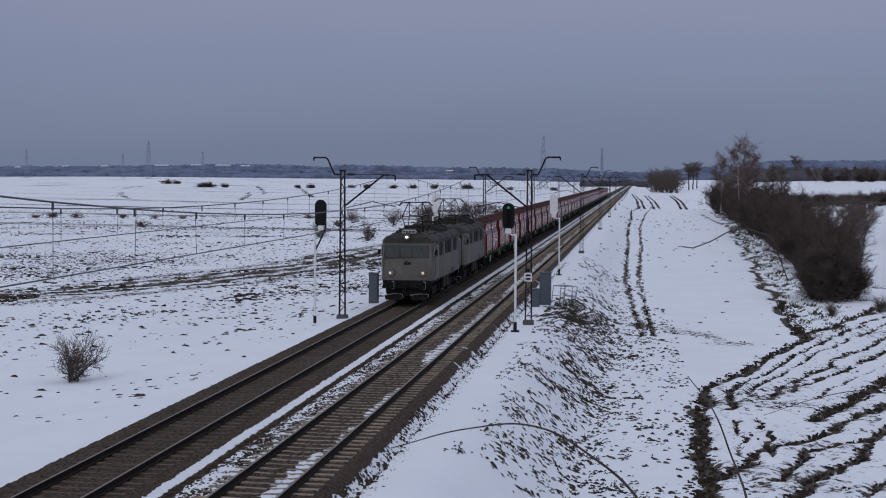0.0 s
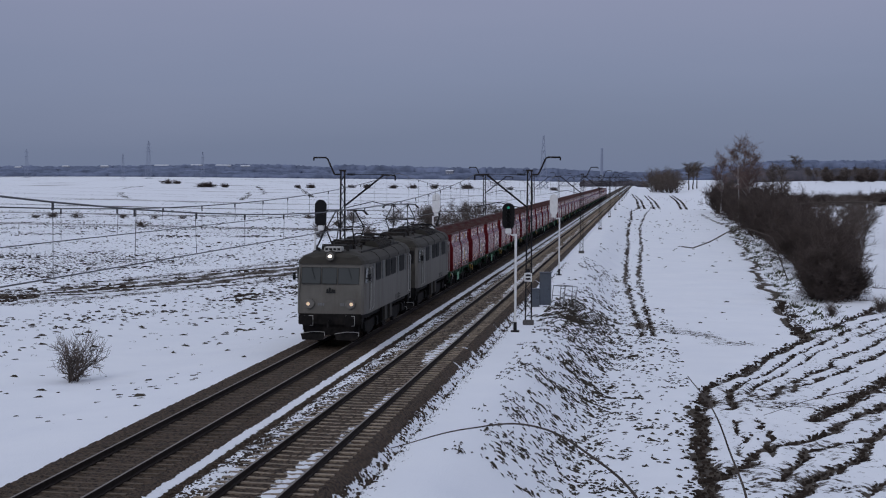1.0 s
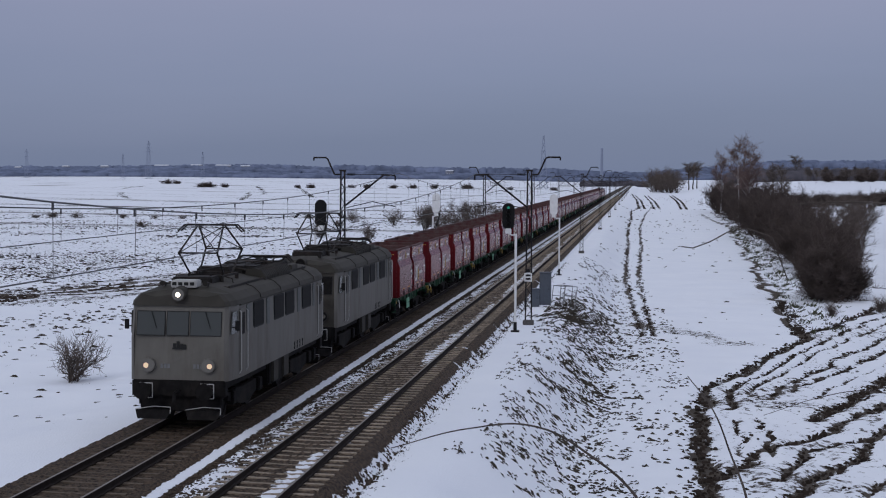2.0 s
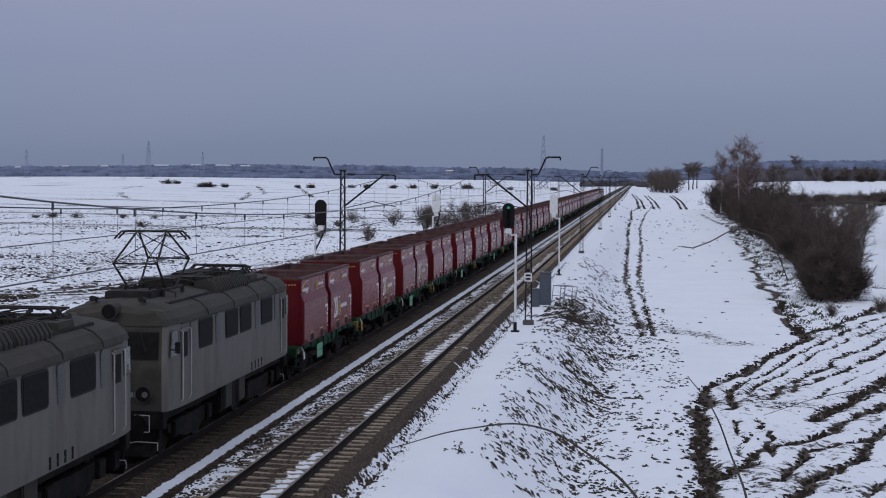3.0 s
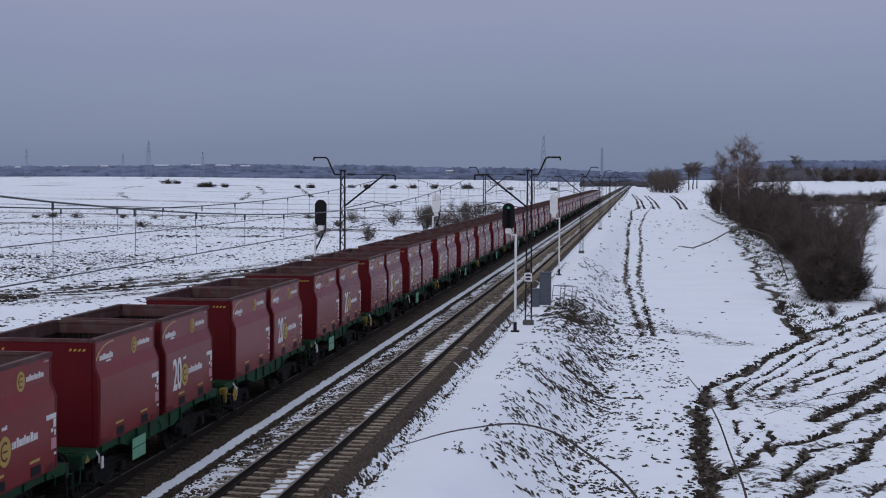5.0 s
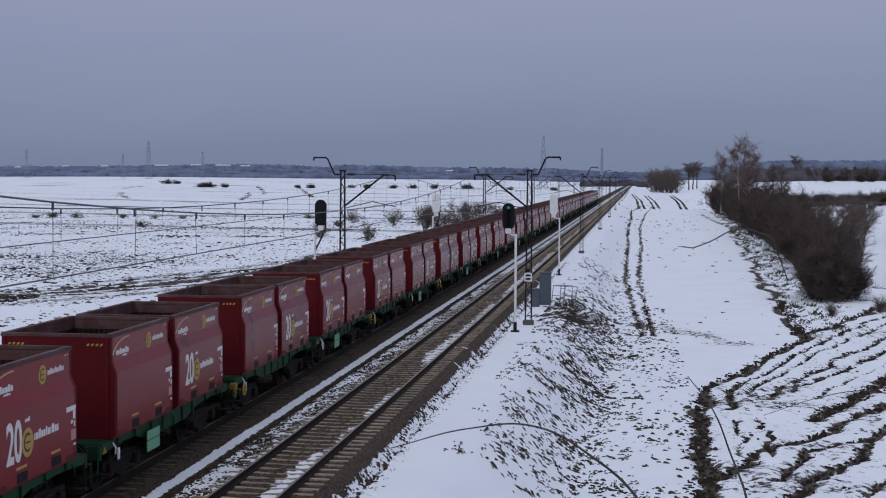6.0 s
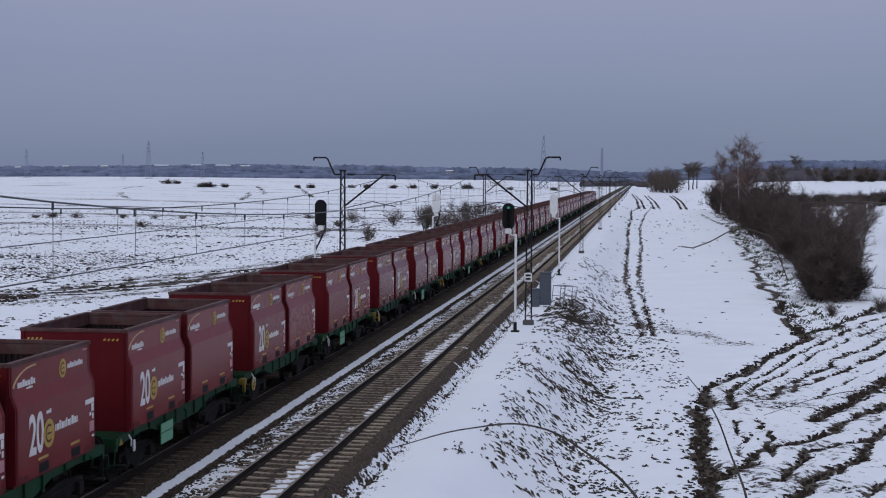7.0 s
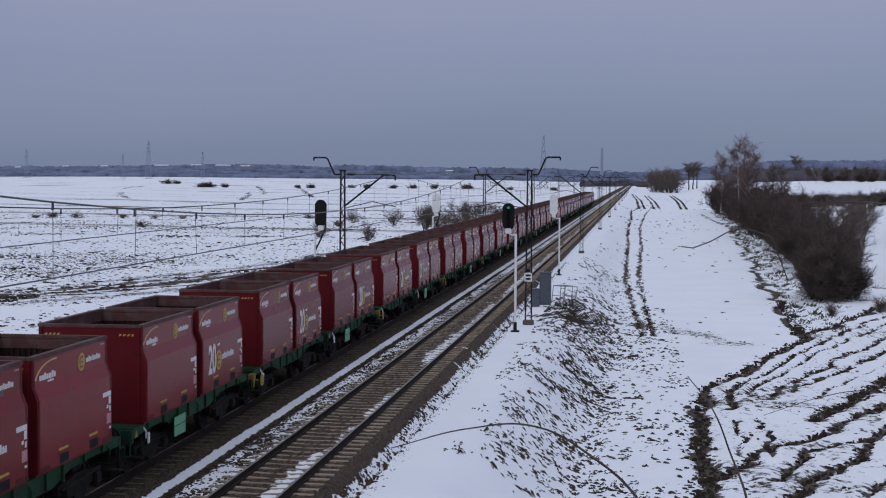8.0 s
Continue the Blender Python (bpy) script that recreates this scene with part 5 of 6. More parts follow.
def locomotive(label, lit):
    L = LOCO_LEN
    ob = thing("electric_locomotive", label, "locomotive", "locomotives of the train")
    lo, ed, top = 1.28, 3.36, 3.92
    st = [(0.0, 1.30, 0.16, 0), (0.12, 1.40, 0.15, 1), (0.75, 1.48, 0.05, 1), (1.3, 1.5, 0, 1), (L - 1.3, 1.5, 0, 1), (L - 0.75, 1.48, -0.05, 1), (L - 0.12, 1.40, -0.15, 1), (L, 1.30, -0.16, 0)]
    bm = bmesh.new()
    loft(bm, [body_ring(y, hw, lean, lo, ed) for y, hw, lean, _ in st])
    part("body", bm, M_LOCO, ob, "dull grey steel body")
    bm = bmesh.new()
    loft(bm, [roof_ring(y - 0.06 if y == 0 else y + 0.06 if y == L else y, hw + 0.02, lean, ed + 0.003, top - (0.24 if not k else 0.0) - (0.10 if y in (0.12, L - 0.12) else 0)) for y, hw, lean, k in st])
    part("roof", bm, M_LOCO_ROOF, ob, "sooty dark rounded roof", smooth=False)
    bm = bmesh.new()
    box(bm, -1.53, 1.53, 1.0, L - 1.0, ed - 0.03, ed + 0.02, 0.008)
    part("rain_gutter", bm, M_LOCO_ROOF, ob)
    for end in (0, 1):
        def fy(y):
            return y if end == 0 else L - y
        w = 1 if end == 0 else -1
        # windscreen of three panes, leaning back
        for x0, x1 in ((-1.2, -0.42), (-0.34, 0.26), (0.34, 1.2)):
            # Second locomotive: black glass stands in for the shaded cab front.
            for nm, grow_by, off, mm in (("window_frame", 0.022, 0.014, M_RUBBER), ("windscreen", 0.0, 0.024, M_WINDSCREEN if lit else M_GLASS)):
                bm = bmesh.new()
                za, zb = 2.56 - grow_by, 3.20 + grow_by
                q = [(x0 - grow_by, za), (x1 + grow_by, za), (x1 + grow_by, zb), (x0 - grow_by, zb)]
                rings = [[(x * (1 if end == 0 else -1), fy(0.16 * (z - 2.45) - o), z) for x, z in q] for o in (-0.01, off)]
                loft(bm, rings)
                part(nm, bm, mm, ob)
        for x in (-0.8, 0.75):
            bm = bmesh.new()
            pipe(bm, [(x, fy(0.06), 3.22), (x + 0.16, fy(-0.0), 2.75)], 0.012)
            part("wiper", bm, M_RUBBER, ob)
        # Thin added plate darkens the second locomotive's noses for soot and shade.
        if not lit:
            bm = bmesh.new()
            loft(bm, [body_ring(fy(o), 1.292, 0.16 * w, lo + 0.02, ed - 0.02) for o in (-0.007, 0.0)])
            part("nose_plate", bm, M_LOCO_SOOT_SHADE, ob, "brown nose darkened for soot and shade")
        # lower headlamps
        for x in (-0.86, 0.86):
            bm = bmesh.new()
            tube(bm, (x, fy(0.05), 1.72), (x, fy(-0.10), 1.72), 0.215, 0.20, 20)
            lamp = part("headlamp", bm, M_LOCO if lit else M_LOCO_SOOT_SHADE, ob, "round headlamp housing")
            bm = bmesh.new()
            tube(bm, (x, fy(-0.09), 1.72), (x, fy(-0.108), 1.72), 0.18, n=20)
            part("lamp_glass", bm, M_LAMP_GLASS if lit else M_GLASS, lamp)
            bm = bmesh.new()
            tube(bm, (x * 1.06, fy(-0.105), 1.71), (x * 1.06, fy(-0.116), 1.71), 0.075, n=14)
            part("bulb", bm, M_LAMP_DIM if lit and end == 0 else M_LAMP_GLASS, lamp)
        bm = bmesh.new()
        tube(bm, (0, fy(0.35), 3.72), (0, fy(-0.06), 3.70), 0.21, 0.20, 20)
        lamp = part("top_lamp", bm, M_LOCO_ROOF, ob, "round lamp on the roof edge")
        bm = bmesh.new()
        tube(bm, (0, fy(-0.055), 3.70), (0, fy(-0.07), 3.70), 0.17, n=20)
        part("lamp_glass", bm, M_LAMP_GLASS if lit else M_GLASS, lamp)
        bm = bmesh.new()
        tube(bm, (0, fy(-0.068), 3.69), (0, fy(-0.08), 3.69), 0.065, n=16)
        part("bulb", bm, M_LAMP if lit and end == 0 else M_GLASS, lamp)
        if end == 0 and lit:
            bm = bmesh.new()
            box(bm, -0.32, 0.42, 0.30, 0.85, 3.86, 4.07, 0.03)
            tray = part("number_box", bm, M_CHROME, ob, "pale box on the roof front")
            for i in range(4):
                bm = bmesh.new()
                box(bm, -0.27 + i * 0.17, -0.15 + i * 0.17, 0.288, 0.3, 3.93, 4.02)
                part("slot", bm, M_RUBBER, tray)
        # badge and marks on the nose, as plain shapes
        bm = bmesh.new()
        for x, h in ((-0.12, 0.13), (-0.02, 0.19), (0.09, 0.12), (0.17, 0.1)):
            box(bm, x - 0.04, x + 0.045, fy(-0.014), fy(-0.002), 2.2, 2.2 + h)
        box(bm, -0.18, 0.22, fy(-0.013), fy(-0.002), 2.16, 2.21)
        part("badge", bm, M_RUBBER, ob, "dark badge of plain shapes")
        for x in (-0.52, 0.42):
            bm = bmesh.new()
            for k in range(3):
                box(bm, x + k * 0.1, x + k * 0.1 + 0.07, fy(-0.010), fy(-0.002), 1.63, 1.75)
            part("number_marks", bm, M_VENT, ob)
        # buffer beam, plough, steps and hoses
        bm = bmesh.new()
        box(bm, -1.34, 1.34, fy(-0.04), fy(0.3), 0.84, 1.30, 0.03)
        part("buffer_beam", bm, M_FRAME_BLACK, ob)
        # Added black box keeps the gap under the beam dark, hiding snow behind.
        bm = bmesh.new()
        box(bm, -1.15, 1.15, fy(0.12), fy(0.5), 0.40, 0.86, 0.03)
        part("lower_skirt", bm, M_FRAME_BLACK, ob)
        buffer_pair(ob, fy(-0.04), -w)
        for s in (-0.875, 0.875):
            bm = bmesh.new()
            pipe(bm, [(s - 0.16, fy(-0.30), 1.24), (s + 0.21, fy(-0.30), 1.24), (s + 0.21, fy(-0.30), 0.84), (s - 0.1, fy(-0.30), 0.82)], 0.014)
            part("hand_hold", bm, M_CHROME, ob)
        for s in (-0.72, 0.72):
            bm = bmesh.new()
            loft(bm, [[(s - 0.52, fy(o), 0.46), (s + 0.52, fy(o), 0.46), (s + 0.42, fy(o - 0.12), 0.22), (s - 0.42, fy(o - 0.12), 0.22)] for o in (-0.05, 0.0)])
            plough = part("rail_guard", bm, M_FRAME_BLACK, ob)
            bm = bmesh.new()
            pipe(bm, [(s - 0.52, fy(-0.07), 0.47), (s, fy(-0.07), 0.56), (s + 0.5, fy(-0.07), 0.54), (s + 0.5, fy(-0.10), 0.36)], 0.013)
            part("guard_edge", bm, M_CHROME, plough)
        bm = bmesh.new()
        tube(bm, (-1.15, fy(0.1), 1.29), (-1.15, fy(0.1), 0.6), 0.03)
        tube(bm, (1.2, fy(0.1), 1.29), (1.2, fy(0.1), 0.6), 0.03)
        part("step_iron", bm, M_FRAME_BLACK, ob)
        for k in (-1, 1):
            for yy in (0.92, 1.64):
                bm = bmesh.new()
                pipe(bm, [(k * 1.5, fy(yy), 1.4), (k * 1.56, fy(yy), 1.5), (k * 1.56, fy(yy), 3.15), (k * 1.5, fy(yy), 3.2)], 0.014)
                part("door_rail", bm, M_CHROME, ob, "pale upright handrail")
        for k in (-1, 1):
            bm = bmesh.new()
            box(bm, k * 1.49, k * 1.512, fy(0.98), fy(1.58), 1.36, 3.24, 0.004)
            door = part("cab_door", bm, M_LOCO, ob)
            bm = bmesh.new()
            box(bm, k * 1.5, k * 1.518, fy(1.08), fy(1.46), 2.5, 3.12)
            part("door_window", bm, M_GLASS, door)
            bm = bmesh.new()
            loft(bm, [[(k * (1.435 + o), fy(0.24), 2.58), (k * (1.482 + o), fy(0.80), 2.58), (k * (1.479 + o), fy(0.80), 3.20), (k * (1.455 + o), fy(0.34), 3.20)] for o in (-0.01, 0.012)])
            part("cab_window", bm, M_WINDSCREEN, ob)
            if end == 0:
                bm = bmesh.new()
                box(bm, k * 1.44, k * 1.58, 0.32, 0.36, 2.75, 2.78)
                box(bm, k * 1.54, k * 1.66, 0.30, 0.36, 2.68, 2.96, 0.01)
                part("mirror", bm, M_BLACK, ob)
    for k in (-1, 1):
        for y0, y1, h in ((2.52, 3.80, 0), (5.10, 6.44, 0), (6.66, 7.95, 0), (9.12, 10.56, 0)):
            bm = bmesh.new()
            pane(bm, k, 1.488, 1.508, y0, y1, 2.54, 3.31, 0.10)
            fr = part("side_window_frame", bm, M_RUBBER, ob)
            bm = bmesh.new()
            pane(bm, k, 1.49, 1.518, y0 + 0.04, y1 - 0.04, 2.58, 3.27, 0.08)
            part("side_window", bm, M_GLASS, fr)
        for y0, y1 in ((1.72, 2.12), (4.12, 4.54), (8.40, 8.82), (10.85, 11.12)):
            bm = bmesh.new()
            pane(bm, k, 1.49, 1.511, y0, y1, 2.50, 3.31, 0.10)
            for i in range(9):
                z = 2.56 + i * 0.077
                box(bm, k * 1.50, k * 1.52, y0 + 0.05, y1 - 0.05, z, z + 0.03)
            part("louvre", bm, M_LOUVRE, ob)
        bm = bmesh.new()
        box(bm, k * 1.494, k * 1.506, 1.3, L - 1.3, 1.42, 1.46)
        part("side_rib", bm, M_LOCO, ob)
        for y0 in (7.95, 8.35, 8.75, 9.15):
            bm = bmesh.new()
            box(bm, k * 1.49, k * 1.51, y0, y0 + 0.11, 1.32, 1.58, 0.01)
            part("hatch", bm, M_FRAME_BLACK, ob)
    # under the floor
    bm = bmesh.new()
    box(bm, -1.2, 1.2, 0.3, L - 0.3, 1.0, 1.3)
    box(bm, -1.3, 1.3, 5.3, 7.9, 0.48, 1.3, 0.05)
    part("underframe", bm, M_FRAME_BLACK, ob)
    for yy in (5.55, 7.0):
        bm = bmesh.new()
        box(bm, -1.38, 1.38, yy, yy + 0.7, 0.55, 1.28, 0.03)
        part("equipment_box", bm, M_LOCO_ROOF, ob, "grey equipment box under the floor")
    for c in (3.0, L - 3.0):
        bm = bmesh.new()
        for s in (-1, 1):
            loft(bm, [[(s * 1.02, y, z0), (s * 1.14, y, z0), (s * 1.14, y, z1), (s * 1.02, y, z1)] for y, z0, z1 in ((c - 2.0, 0.62, 0.8), (c - 1.0, 0.42, 0.85), (c - 0.4, 0.3, 0.82), (c + 0.4, 0.3, 0.82), (c + 1.0, 0.42, 0.85), (c + 2.0, 0.62, 0.8))])
            for dy in (-1.5, 1.5):
                box(bm, s * 1.0, s * 1.24, c + dy - 0.2, c + dy + 0.2, 0.45, 0.85, 0.03)
        box(bm, -1.06, 1.06, c - 0.3, c + 0.3, 0.5, 0.8)
        bogie = part("bogie", bm, M_FRAME_BLACK, ob)
        for dy in (-1.5, 1.5):
            wheelset(bogie, c + dy, 0.62)
    # roof equipment
    pantograph(ob, 3.35, True)
    pantograph(ob, L - 3.2, False)
    for y0, y1, x0, x1, h in ((1.6, 2.5, -0.7, 0.5, 0.18), (6.1, 6.9, -0.6, 0.7, 0.26), (7.2, 8.0, -0.7, -0.1, 0.3), (6.6, 8.2, 0.25, 0.6, 0.16)):
        bm = bmesh.new()
        box(bm, x0, x1, y0, y1, 3.85, 3.9 + h, 0.04)
        part("roof_box", bm, M_ROOF_GEAR, ob)
    bm = bmesh.new()
    shape = ((1.10, 3.60), (1.10, 3.86), (0.98, 4.06), (0.72, 4.12), (0.5, 4.08), (0.42, 3.6))
    for y0, y1 in ((5.55, 7.35), (7.5, 9.2)):
        loft(bm, [[(x, y, z) for x, z in shape] for y in (y0, y1)])
    part("resistor_hood", bm, M_LOCO_ROOF, ob, "ribbed hood on the roof")
    for i in range(15):
        bm = bmesh.new()
        y = 5.6 + i * 0.235 + (0.12 if i > 7 else 0)
        loft(bm, [[(0.75 + (x - 0.75) * 1.04, yy, z + 0.014) for x, z in shape] for yy in (y, y + 0.07)])
        part("hood_rib", bm, M_ROOF_GEAR, ob)
    for x, r, y0, y1 in ((-0.15, 0.17, 6.9, 9.6), (-0.75, 0.15, 5.9, 8.2)):
        bm = bmesh.new()
        tube(bm, (x, y0, 3.99), (x, y1, 3.99), r, n=14)
        part("air_tank", bm, M_ROOF_GEAR, ob, "long dark tank on the roof")
    for y0, y1, x0, x1 in ((9.75, 10.7, 0.45, 1.0), (11.2, 11.9, -0.5, 0.5)):
        bm = bmesh.new()
        box(bm, x0, x1, y0, y1, 3.70, 3.99, 0.03)
        part("roof_hatch", bm, M_LOCO_ROOF, ob)
    for y in (2.2, 3.0, 6.0, 8.4, 9.0, 11.6):
        for x in (-0.35, 0.3):
            bm = bmesh.new()
            for i in range(3):
                tube(bm, (x, y, 3.9 + i * 0.07), (x, y, 3.94 + i * 0.07), 0.075, n=10)
            tube(bm, (x, y, 3.8), (x, y, 4.16), 0.035, n=8)
            part("insulator", bm, M_ROOF_GEAR, ob)
    bm = bmesh.new()
    pipe(bm, [(-0.35, 2.2, 4.16), (-0.35, 6.0, 4.16), (-0.35, 11.6, 4.16)], 0.02)
    pipe(bm, [(0.3, 6.0, 4.16), (0.3, 9.0, 4.16)], 0.02)
    part("roof_conductor", bm, M_ROOF_GEAR, ob)
    for k in (-1, 1):
        bm = bmesh.new()
        box(bm, k * 1.02, k * 1.06, 1.5, L - 1.5, 3.72, 3.845, 0.01)
        part("roof_seam", bm, M_ROOF_GEAR, ob)
        for y in (1.15, L - 1.15):
            bm = bmesh.new()
            pipe(bm, [(k * 1.04, 1.5 if y < 5 else L - 1.5, 3.80), (k * 0.5, y + (0.12 if y < 5 else -0.12), 3.88), (0, y, 3.915)], 0.022, n=4)
            part("end_seam", bm, M_ROOF_GEAR, ob)
        for y in (3.35, 6.0, 8.7, 11.0):
            bm = bmesh.new()
            pipe(bm, [(k * 1.52, y, 3.37), (k * 1.49, y, 3.52), (k * 1.28, y, 3.71), (k * 1.05, y, 3.79)], 0.012, n=4)
            part("panel_joint", bm, M_ROOF_GEAR, ob)
        bm = bmesh.new()
        tube(bm, (k * 0.62, 0.9, 3.95), (k * 0.62, 0.5, 3.97), 0.03, 0.075, 10)
        tube(bm, (k * 0.62, 0.8, 3.7), (k * 0.62, 0.8, 3.95), 0.025, n=6)
        part("horn", bm, M_ROOF_GEAR, ob)
    bm = bmesh.new()
    for y in (2.7, 5.6, 5.75, 9.7, 10.3):
        pipe(bm, [(-0.9, y, 3.82), (-0.88, y, 4.06), (0.2, y + 0.1, 4.10), (0.82, y, 3.98), (0.84, y, 3.80)], 0.018, n=5)
    part("roof_pipe", bm, M_ROOF_GEAR, ob)
    for y0, y1 in ((5.0, 5.7), (8.3, 9.9)):
        bm = bmesh.new()
        box(bm, -0.95, 0.1, y0, y1, 3.85, 4.18, 0.06)
        part("roof_casing", bm, M_ROOF_GEAR, ob, "sooty casing among the roof gear")
    bm = bmesh.new()
    box(bm, -0.55, 0.3, 3.1, 3.45, 3.98, 4.02, 0.01)
    part("brown_insulator_plate", bm, M_RIM, ob, "reddish brown plate on the roof")
    return ob


loco_a = locomotive("dull grey electric locomotive with lit headlamps leading the train", True)
loco_b = locomotive("second dull grey electric locomotive coupled behind the first", False)


# ================= wagons and containers =================
def wagon(plated):
    ob = thing("container_wagon", "green flat wagon with a pale data plate under two red containers" if plated else "green flat wagon with a yellow hand wheel under two red containers", "wagon", "wagons of the train")
    a, b = -0.66, 9.52
    for s in (-1, 1):
        bm = bmesh.new()
        loft(bm, [[(s * 1.12, y, z0), (s * 1.28, y, z0), (s * 1.28, y, 1.195), (s * 1.12, y, 1.195)] for y, z0 in ((a, 0.98), (a + 1.4, 1.05), (1.6, 1.03), (2.5, 0.82), (5.6, 0.82), (6.6, 1.03), (b - 1.4, 1.05), (b, 0.98))])
        sill = part("side_sill", bm, M_GREEN, ob, "green fish-bellied side sill")
        for y in (0.3, 1.5, 2.7, 3.6, 5.2, 6.1, 7.3, 8.4):
            bm = bmesh.new()
            box(bm, s * 1.28, s * 1.33, y - 0.04, y + 0.04, 1.06 if (y < 2.3 or y > 6.5) else 0.86, 1.19)
            part("gusset", bm, M_GREEN, sill)
        if plated:
            bm = bmesh.new()
            box(bm, s * 1.36, s * 1.38, 2.15, 3.10, 0.54, 1.04, 0.01)
            plate = part("data_plate", bm, M_PLATE, ob, "pale green data plate")
            bm = bmesh.new()
            box(bm, s * 1.379, s * 1.384, 2.15, 3.10, 0.80, 0.82)
            part("plate_line", bm, M_GREEN, plate)
            bm = bmesh.new()
            loft(bm, [[(s * x, -0.62, 0.98), (s * x, -0.36, 0.98), (s * x, -0.49, 1.14)] for x in (1.281, 1.288)])
            part("warning_triangle", bm, M_YELLOW_OLD, ob, "small yellow warning triangle")
        else:
            bm = bmesh.new()
            ring(bm, (s * 1.36, -0.02, 0.80), "x", 0.16, 0.02)
            tube(bm, (s * 1.34, -0.02, 0.64), (s * 1.34, -0.02, 0.96), 0.018)
            tube(bm, (s * 1.15, -0.02, 0.80), (s * 1.37, -0.02, 0.80), 0.025)
            part("brake_wheel", bm, M_YELLOW, ob, "yellow hand wheel")
            bm = bmesh.new()
            box(bm, s * 1.18, s * 1.36, -1.10, -0.78, 0.92, 1.10, 0.02)
            box(bm, s * 1.26, s * 1.35, -0.98, -0.88, 0.70, 0.93, 0.01)
            part("yellow_block", bm, M_YELLOW_OLD, ob, "yellow end block")
        for y in (0.05, 4.35, 8.75):
            bm = bmesh.new()
            pipe(bm, [(s * 1.26, y, 1.14), (s * 1.33, y + 0.04, 1.02), (s * 1.30, y + 0.10, 0.86)], 0.02)
            part("lashing_hook", bm, M_MARK if y == 0.05 else M_GREEN, ob)
        for ya, yb in ((0.6, 2.1), (8.2, 6.4)):
            bm = bmesh.new()
            tube(bm, (s * 1.15, ya, 0.66), (s * 1.15, yb, 0.60), 0.03, n=6)
            part("brake_rod", bm, M_FRAME_BLACK, ob)
        bm = bmesh.new()
        box(bm, s * 1.28, s * 1.31, 0.32, 0.44, 0.70, 0.96, 0.005)
        part("white_tag", bm, M_MARK, ob, "small white tag")
    for y, y1 in ((a, 0.3), (b - 0.9, b)):
        bm = bmesh.new()
        box(bm, -1.11, 1.11, y, y1, 1.191, 1.199)
        part("end_deck", bm, M_GREEN, ob)
    for y in (a, 1.6, 3.2, 5.4, 7.1, b - 0.22):
        bm = bmesh.new()
        box(bm, -1.12, 1.12, y, y + 0.22, 0.96, 1.19)
        part("cross_member", bm, M_GREEN, ob)
    bm = bmesh.new()
    box(bm, -0.25, 0.25, a + 0.22, b - 0.22, 0.95, 0.998)
    part("centre_sill", bm, M_GREEN, ob)
    for y, w in ((a, -1), (b, 1)):
        bm = bmesh.new()
        box(bm, -1.28, 1.28, min(y, y + 0.16 * w), max(y, y + 0.16 * w), 0.86, 1.18, 0.02)
        part("headstock", bm, M_GREEN, ob)
        buffer_pair(ob, y + 0.1 * w, w)
        for s in (-1, 1):
            bm = bmesh.new()
            pipe(bm, [(s * 1.22, y + 0.05 * w, 0.95), (s * 1.3, y + 0.3 * w, 0.92), (s * 1.3, y + 0.34 * w, 0.62), (s * 1.1, y + 0.3 * w, 0.6)], 0.017)
            part("shunter_handle", bm, M_GREEN, ob)
            bm = bmesh.new()
            box(bm, s * 1.05, s * 1.42, y - 0.25 * w - 0.12, y - 0.25 * w + 0.12, 0.48, 0.52)
            pipe(bm, [(s * 1.4, y - 0.25 * w, 0.5), (s * 1.36, y - 0.25 * w, 1.05)], 0.02)
            part("step", bm, M_FRAME_BLACK, ob)
    for c in (1.15, 7.6):
        bm = bmesh.new()
        for s in (-1, 1):
            loft(bm, [[(s * 0.98, y, z0), (s * 1.1, y, z0), (s * 1.1, y, z1), (s * 0.98, y, z1)] for y, z0, z1 in ((c - 1.25, 0.5, 0.68), (c - 0.6, 0.42, 0.72), (c - 0.25, 0.25, 0.78), (c + 0.25, 0.25, 0.78), (c + 0.6, 0.42, 0.72), (c + 1.25, 0.5, 0.68))])
            for dy in (-0.9, 0.9):
                box(bm, s * 0.98, s * 1.2, c + dy - 0.16, c + dy + 0.16, 0.34, 0.62, 0.03)
        box(bm, -1.0, 1.0, c - 0.2, c + 0.2, 0.5, 0.95)
        bogie = part("bogie", bm, M_FRAME_BLACK, ob)
        for dy in (-0.9, 0.9):
            wheelset(bogie, c + dy, 0.46)
    return ob


def letters(body, size, material, parent, m):
    cu = bpy.data.curves.new("lettering", "FONT")
    cu.body, cu.size, cu.extrude, cu.offset = body, size, 0.003, 0.022
    tmp = new("lettering", cu)
    me = bpy.data.meshes.new_from_object(tmp.evaluated_get(bpy.context.evaluated_depsgraph_get()))
    bpy.data.objects.remove(tmp)
    me.materials.clear()
    me.materials.append(material)
    ob = new("lettering", me)
    ob.parent, ob.matrix_basis = parent, m
    return ob


CL = 4.20              # container length
Z0, Z1 = 1.22, 3.49
PROFILE = ((1.36, Z0 + 0.04), (1.36, 2.66), (1.25, 2.94), (1.25, Z1))


def disc_mark(parent, x, y, z, r):
    bm = bmesh.new()
    tube(bm, (x, y, z), (x + 0.006, y, z), r, n=28)
    d = part("round_mark", bm, M_YELLOW, parent, "yellow disc")
    bm = bmesh.new()
    n = 14
    loft(bm, [[(x + o, y + rr * math.cos(t), z + rr * math.sin(t)) for o, rr in ((0.005, r * 0.5), (0.005, r * 0.66), (0.009, r * 0.66), (0.009, r * 0.5))] for t in (math.radians(50 + 260 * i / n) for i in range(n + 1))])
    box(bm, x + 0.005, x + 0.009, y - r * 0.35, y + r * 0.45, z - r * 0.06, z + r * 0.06)
    part("round_mark_ring", bm, M_RED, d)


